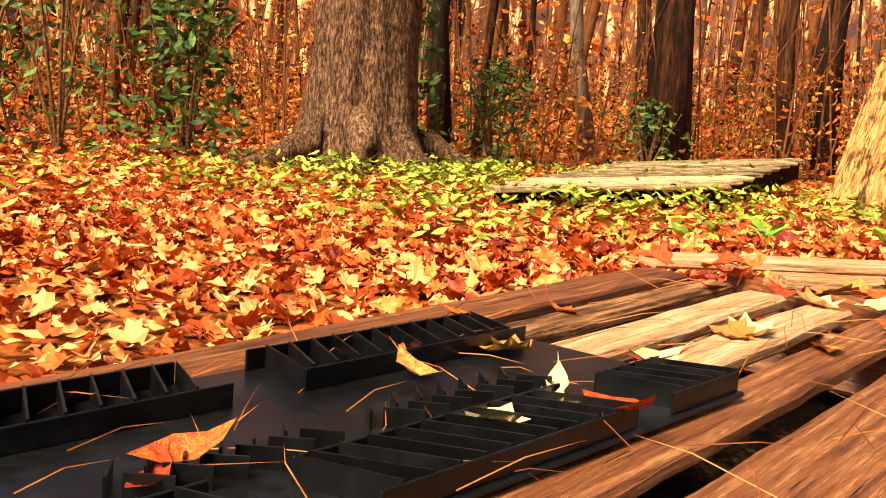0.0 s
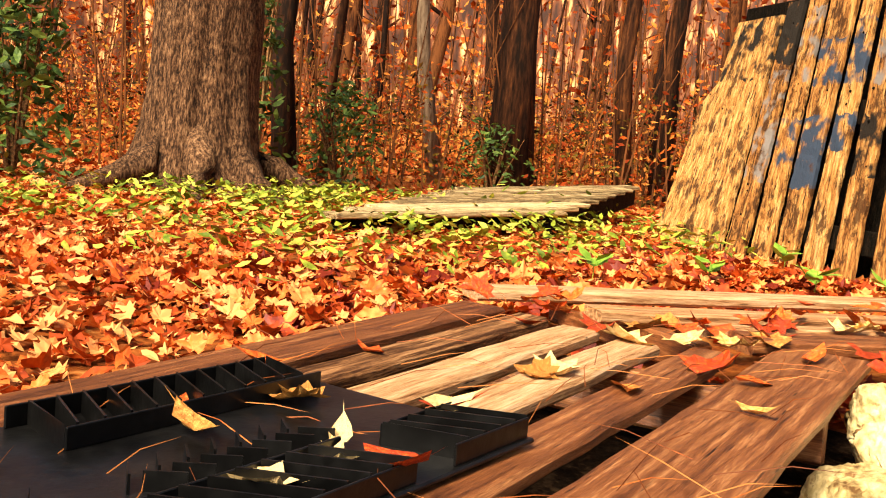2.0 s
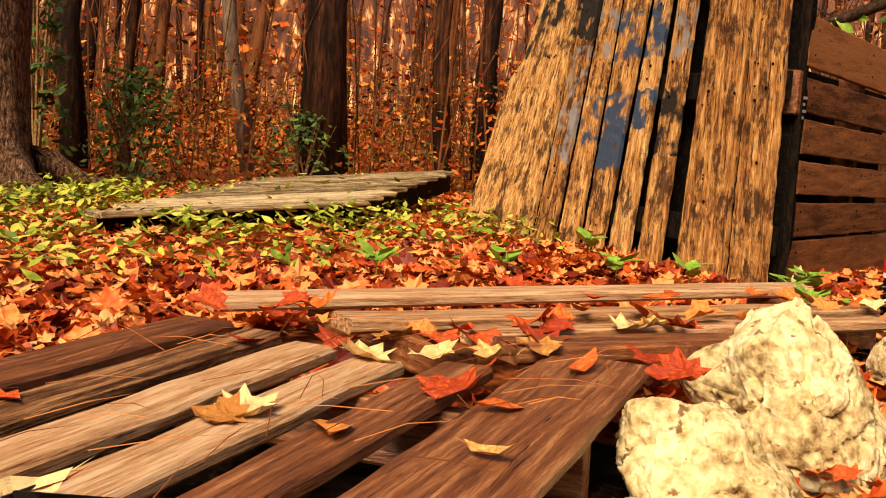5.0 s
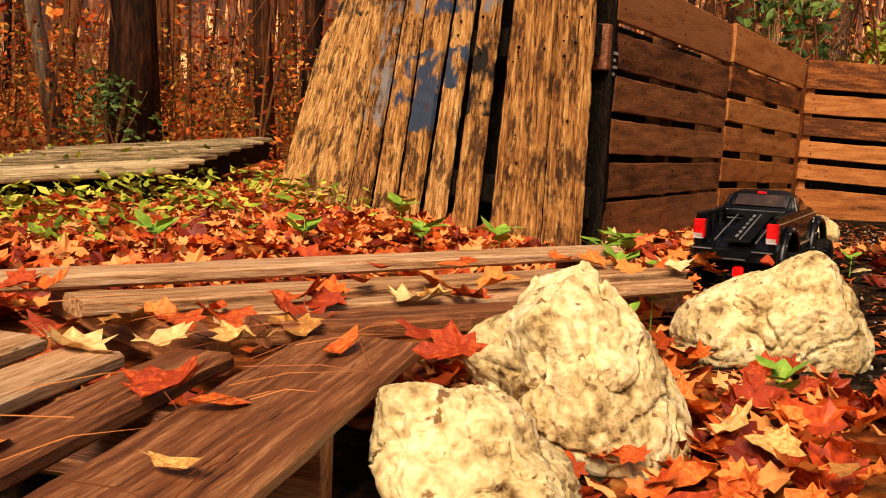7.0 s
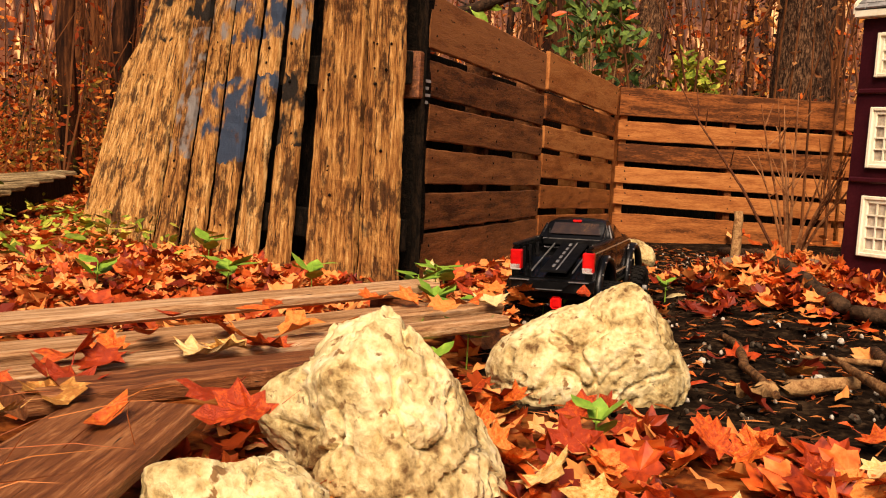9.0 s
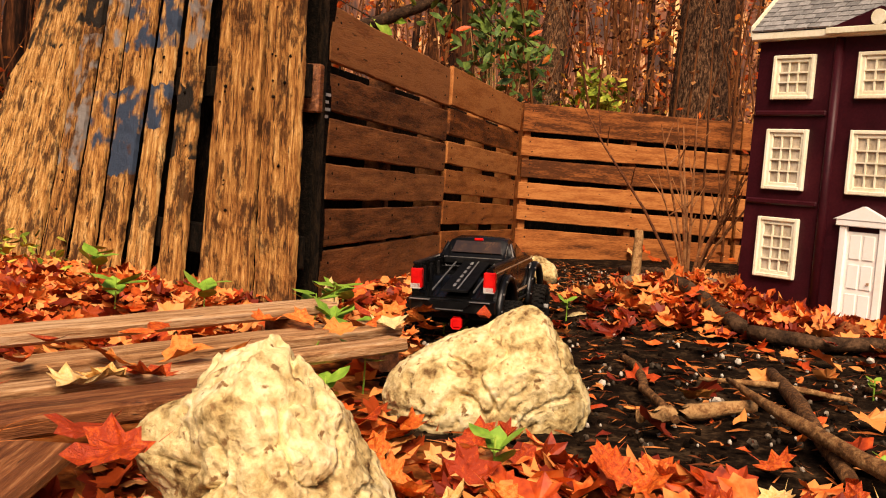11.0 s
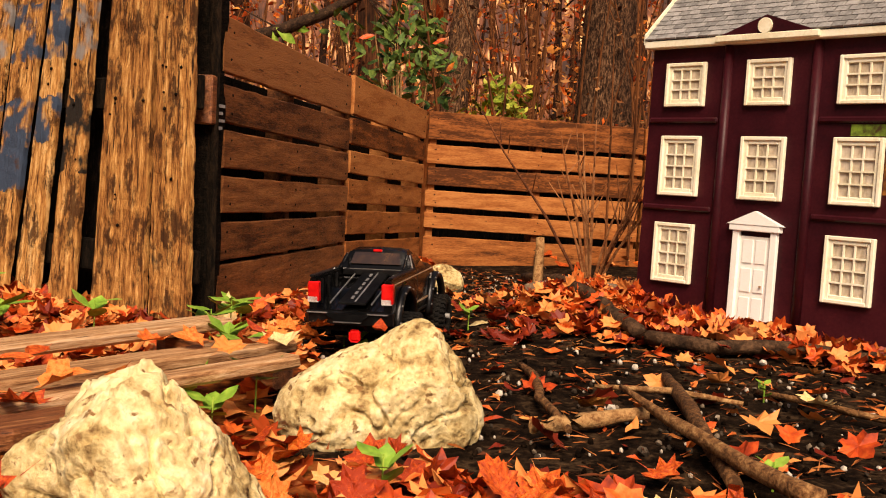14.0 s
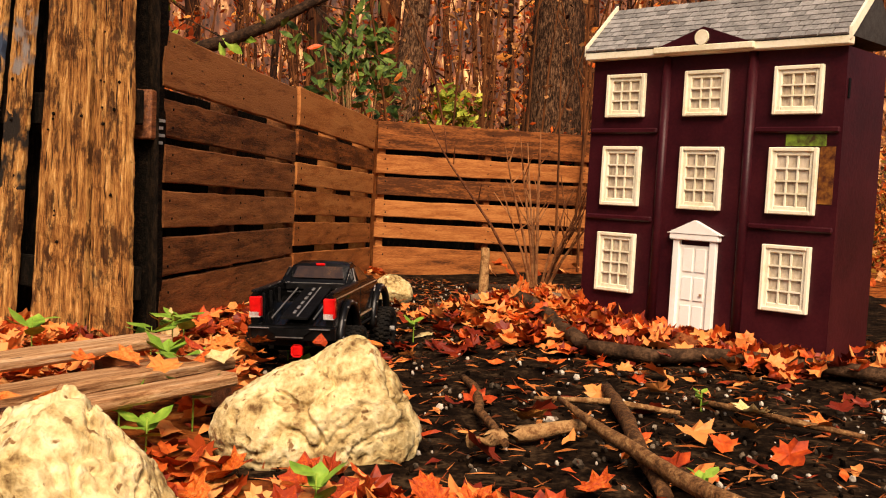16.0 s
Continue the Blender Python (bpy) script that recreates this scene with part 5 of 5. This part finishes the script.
def pebbles():
    r = random.Random(9)
    bm = bmesh.new()
    for k in range(1500):
        x, y = r.uniform(1.6, 5.2), r.uniform(-.9, 1.0)
        if not is_soil(x, y):
            continue
        s = r.uniform(.003, .009) * (1.7 if r.random() < .08 else 1)
        bmesh.ops.create_icosphere(bm, subdivisions=1, radius=s, matrix=pose(x, y, ground_z(x, y) + s * .3, r.uniform(0, 90), r.uniform(0, 90), 0) @ Matrix.Diagonal((1, .8, .6, 1)))
    tagged(finish("pebbles", bm, M["pebble"]), "small pale pebbles scattered on black soil", "pebbles", kind="stuff")
    v, f = [], []
    for k in range(3600):
        x, y = r.uniform(1.5, 5.3), r.uniform(-1.0, 1.0)
        if not is_soil(x, y):
            continue
        L, a = r.uniform(.015, .06), r.uniform(0, 6.28)
        z = ground_z(x, y) + r.uniform(.003, .014)
        dx, dy = math.cos(a) * L, math.sin(a) * L
        b = len(v)
        w = r.uniform(.0008, .0022)
        v += [(x - dy / L * w, y + dx / L * w, z), (x + dy / L * w, y - dx / L * w, z), (x + dx, y + dy, z + r.uniform(-.004, .012)), (x + dx * .5, y + dy * .5, z + .004)]
        f += [(b, b + 1, b + 2), (b, b + 3, b + 2)]
    tagged(raw("soil_debris", v, f, M["needle"]), "pine needles and twig scraps on black soil", "debris", kind="stuff")
    bm = bmesh.new()
    for k in range(2400):
        x, y = r.uniform(1.5, 5.2), r.uniform(-1.0, 1.0)
        if not is_soil(x, y):
            continue
        s = r.uniform(.004, .012)
        bmesh.ops.create_icosphere(bm, subdivisions=1, radius=s, matrix=pose(x, y, ground_z(x, y) + s * .1, r.uniform(0, 90), r.uniform(0, 90), 0) @ Matrix.Diagonal((1, .7, .5, 1)))
    tagged(finish("soil_clods", bm, M["soil"]), "crumbs of black soil", "soil", kind="stuff")


pebbles()


def seedling(x, y, h, s, n, seed, mm="green"):
    r = random.Random(seed)
    z0 = ground_z(x, y)
    t = root_of("seedling", Matrix.Translation((x, y, z0)), "small bright green seedling", "seedling", "seedlings")
    bm = bmesh.new()
    tube(bm, [(0, 0, -.02), (0.004, 0, h)], [.002, .0015], 5)
    part("stem", bm, M["green"], t)
    for k in range(n):
        v, f = leaf_geo("oval", .35, r)
        a = k * 360 / n + r.uniform(-20, 20)
        m = pose(0, 0, h - .012 * (k % 3), 0, 0, a) @ pose(0, s * .5, 0, r.uniform(5, 45), 0, 0) @ Matrix.Diagonal((s * 1.8, s, s, 1))
        raw("leaf", [tuple(m @ Vector(p)) for p in v], f, M[mm], t)


for i, (x, y, h, s, n) in enumerate([(1.37, .28, .06, .045, 5), (2.3, .95, .09, .06, 6), (2.45, .96, .1, .06, 6), (2.1, .82, .09, .055, 6), (1.95, .72, .08, .05, 5), (2.62, 1.0, .07, .06, 5), (2.05, 1.35, .09, .07, 6), (2.2, 1.2, .09, .06, 5), (1.75, .62, .08, .05, 5), (2.9, .42, .05, .035, 5),
                                        (2.75, .62, .05, .035, 5), (2.6, .7, .05, .035, 6), (2.45, .62, .05, .035, 5), (1.5, 1.75, .09, .06, 6), (2.5, 1.7, .09, .06, 6), (1.9, 1.62, .07, .06, 6), (1.55, .62, .06, .05, 5), (1.7, .74, .06, .05, 5), (2.2, -.33, .03, .02, 5), (1.55, -.28, .03, .03, 5)]):
    seedling(x, y, h + .012, s * 1.1, n, 500 + i)

# ---- single leaves and needles on the deck and round the rocks ----
def fine_leaf(kind, curl, rnd):
    """A leaf with a rib, two rings and wrinkles, one unit long."""
    o = OUT[kind]
    f1, f2, ph, tw = rnd.uniform(.2, 1.1) * curl, rnd.uniform(-.5, 1.0) * curl, rnd.uniform(0, 6), rnd.uniform(-.7, .7) * curl
    def bend(x, y):
        return f1 * x * x * 1.4 + f2 * y * y * .9 + tw * x * y + .045 * curl * math.sin(11 * x + ph) * math.cos(9 * y) + .05 * abs(x)
    v = [(0, -.05, bend(0, 0))]
    for k in (.4, .72, 1.0):
        for i, (x, y) in enumerate(o):
            r = k if k == 1.0 else k * (.9 if i % 2 else 1.0)
            x2, y2 = x * r + rnd.uniform(-.012, .012), (y + .05) * r - .05
            v.append((x2, y2, bend(x2, y2) + (rnd.uniform(-.03, .07) * curl if k == 1.0 else 0)))
    n = len(o)
    f = [(0, 1 + i, 1 + (i + 1) % n) for i in range(n)]
    for q in (0, n):
        f += [(1 + q + i, 1 + q + n + i, 1 + q + n + (i + 1) % n, 1 + q + (i + 1) % n) for i in range(n)]
    b = len(v)
    v += [(-.012, -.44, bend(0, -.44)), (.012, -.44, bend(0, -.44)), (.03, -.75, bend(0, -.6) + .08)]
    f.append((b, b + 1, b + 2))
    return v, f


protos = []
prnd = random.Random(3)
for mm in ("leaf_red", "leaf_tan"):
    for kind in ("maple", "oval"):
        for k in range(3):
            v, f = fine_leaf(kind, .85, prnd)
            me = bpy.data.meshes.new("fallen_leaf")
            me.from_pydata(v, [], f)
            me.materials.append(M[mm])
            protos.append((me, mm, kind))


def fallen(x, y, z, size, which, rot):
    me, mm, kind = protos[which]
    ob = new("fallen_leaf", me)
    ob.matrix_world = pose(x, y, z, *rot) @ Matrix.Diagonal((size, size, size, 1))
    lab = {("leaf_red", "maple"): "curled red-orange maple leaf lying flat", ("leaf_red", "oval"): "curled orange oval leaf lying flat",
           ("leaf_tan", "maple"): "dry tan maple leaf lying flat", ("leaf_tan", "oval"): "dry tan oval leaf lying flat"}[(mm, kind)]
    tagged(ob, lab, "leaf", "single fallen leaves")


LEAVES = [(-.23, .776, .03, .075, 6), (-.136, .653, .045, .085, 9), (-.11, .66, .04, .08, 3), (-.392, .727, .03, .085, 9), (-.43, .551, .04, .07, 8), (-.699, .578, .045, .085, 3), (-.733, .554, .03, .07, 3), (-.299, .537, .04, .10, 3), (-.284, .639, .03, .06, 9), (-.334, .587, .03, .06, 6),
          (-.362, .803, .03, .05, 5), (.183, .792, .008, .07, 6), (-.152, .972, .015, .10, 3), (.216, .797, .01, .08, 6), (.251, .696, .01, .11, 4), (.475, .709, .03, .10, 0), (.476, .634, .01, .08, 4), (.31, .53, .008, .065, 9), (.537, .916, .015, .10, 6), (.623, .856, .02, .08, 8), (.701, .799, .015, .09, 6),
          (.862, .833, .035, .10, 0), (.80, .80, .03, .09, 8), (.627, 1.148, .02, .09, 0), (.466, 1.069, .015, .08, 3), (.753, .684, .01, .09, 3), (.661, .967, .02, .08, 7), (.791, .915, .02, .10, 1), (.72, .93, .02, .08, 2), (.58, 1.0, .02, .08, 1), (.86, .58, -.02, .10, 0), (.92, .66, -.01, .09, 1), (.05, 1.0, .01, .07, 5), (.98, .87, .02, .08, 2), (1.1, .80, .02, .09, 6), (1.2, .74, .02, .09, 0)]
frnd = random.Random(8)
for x, y, dz, s, w in LEAVES:
    fallen(x, y, .056 + (dz * .6 if x < -.1 else dz * .15), s, w, (frnd.uniform(-14, 14), frnd.uniform(-14, 14), frnd.uniform(0, 360)))
for k in range(230):
    x, y = frnd.uniform(.85, 2.1), frnd.uniform(-.35, .55)
    if is_soil(x, y) and frnd.random() > .06 or math.hypot(x - 1.06, y - .44) < .13 or math.hypot(x - 1.7, y - .36) < .15 or on_deck(x, y):
        continue
    tl = 42
    fallen(x, y, ground_z(x, y) + frnd.uniform(.015, .045), frnd.uniform(.05, .09), frnd.choice((0, 1, 2, 0, 1, 2, 0, 1, 2, 6, 7, 3, 4)), (frnd.uniform(-tl, tl), frnd.uniform(-tl, tl), frnd.uniform(0, 360)))
for k in range(34):
    x = frnd.uniform(.6, 2.2)
    y = 1.56 - .36 * x - frnd.uniform(0, .4)
    if on_deck(x, y) or math.hypot(x - 1.06, y - .44) < .2:
        continue
    fallen(x, y, .065, frnd.uniform(.06, .095), frnd.choice((0, 1, 2, 3, 4, 6)), (frnd.uniform(-25, 25), frnd.uniform(-25, 25), frnd.uniform(0, 360)))
for x, y, s, w, rot in ((2.84, -.345, .07, 0, (60, 0, 60)), (2.72, -.62, .075, 1, (70, 0, 40)), (1.62, -.62, .09, 7, (10, 0, 0)), (2.1, -.42, .09, 6, (10, 5, 30)), (1.95, -.40, .08, 0, (15, 0, 80)), (2.05, -.55, .07, 1, (5, 0, 10)), (3.5, .05, .1, 0, (20, 10, 0)), (2.62, 1.04, .14, 9, (75, 0, 100))):
    fallen(x, y, ground_z(x, y) + .03, s, w, rot)

v, f = [], []
nr = random.Random(4)
for k in range(130):
    a0, n0 = nr.uniform(-.6, .95), nr.uniform(.35, 1.05)
    p = DECK @ Vector((a0, n0, .004 + .012 * nr.random()))
    L, an = nr.uniform(.06, .17), nr.gauss(.2, .8)
    q = p + Vector((math.cos(an) * L, math.sin(an) * L, nr.uniform(-.002, .02)))
    mid = (p + q) / 2 + Vector((nr.uniform(-.01, .01), nr.uniform(-.01, .01), .006))
    w = Vector((-math.sin(an), math.cos(an), 0)) * .0006
    up = Vector((0, 0, .0009))
    b = len(v)
    v += [tuple(x) for x in (p - w, p + w, p + up, mid - w, mid + w, mid + up, q)]
    f += [(b, b + 3, b + 5, b + 2), (b + 1, b + 2, b + 5, b + 4), (b, b + 1, b + 4, b + 3), (b + 3, b + 6, b + 5), (b + 4, b + 5, b + 6)]
tagged(raw("pine_needles", v, f, M["needle"]), "long rusty pine needles scattered on the deck", "needles", kind="stuff")
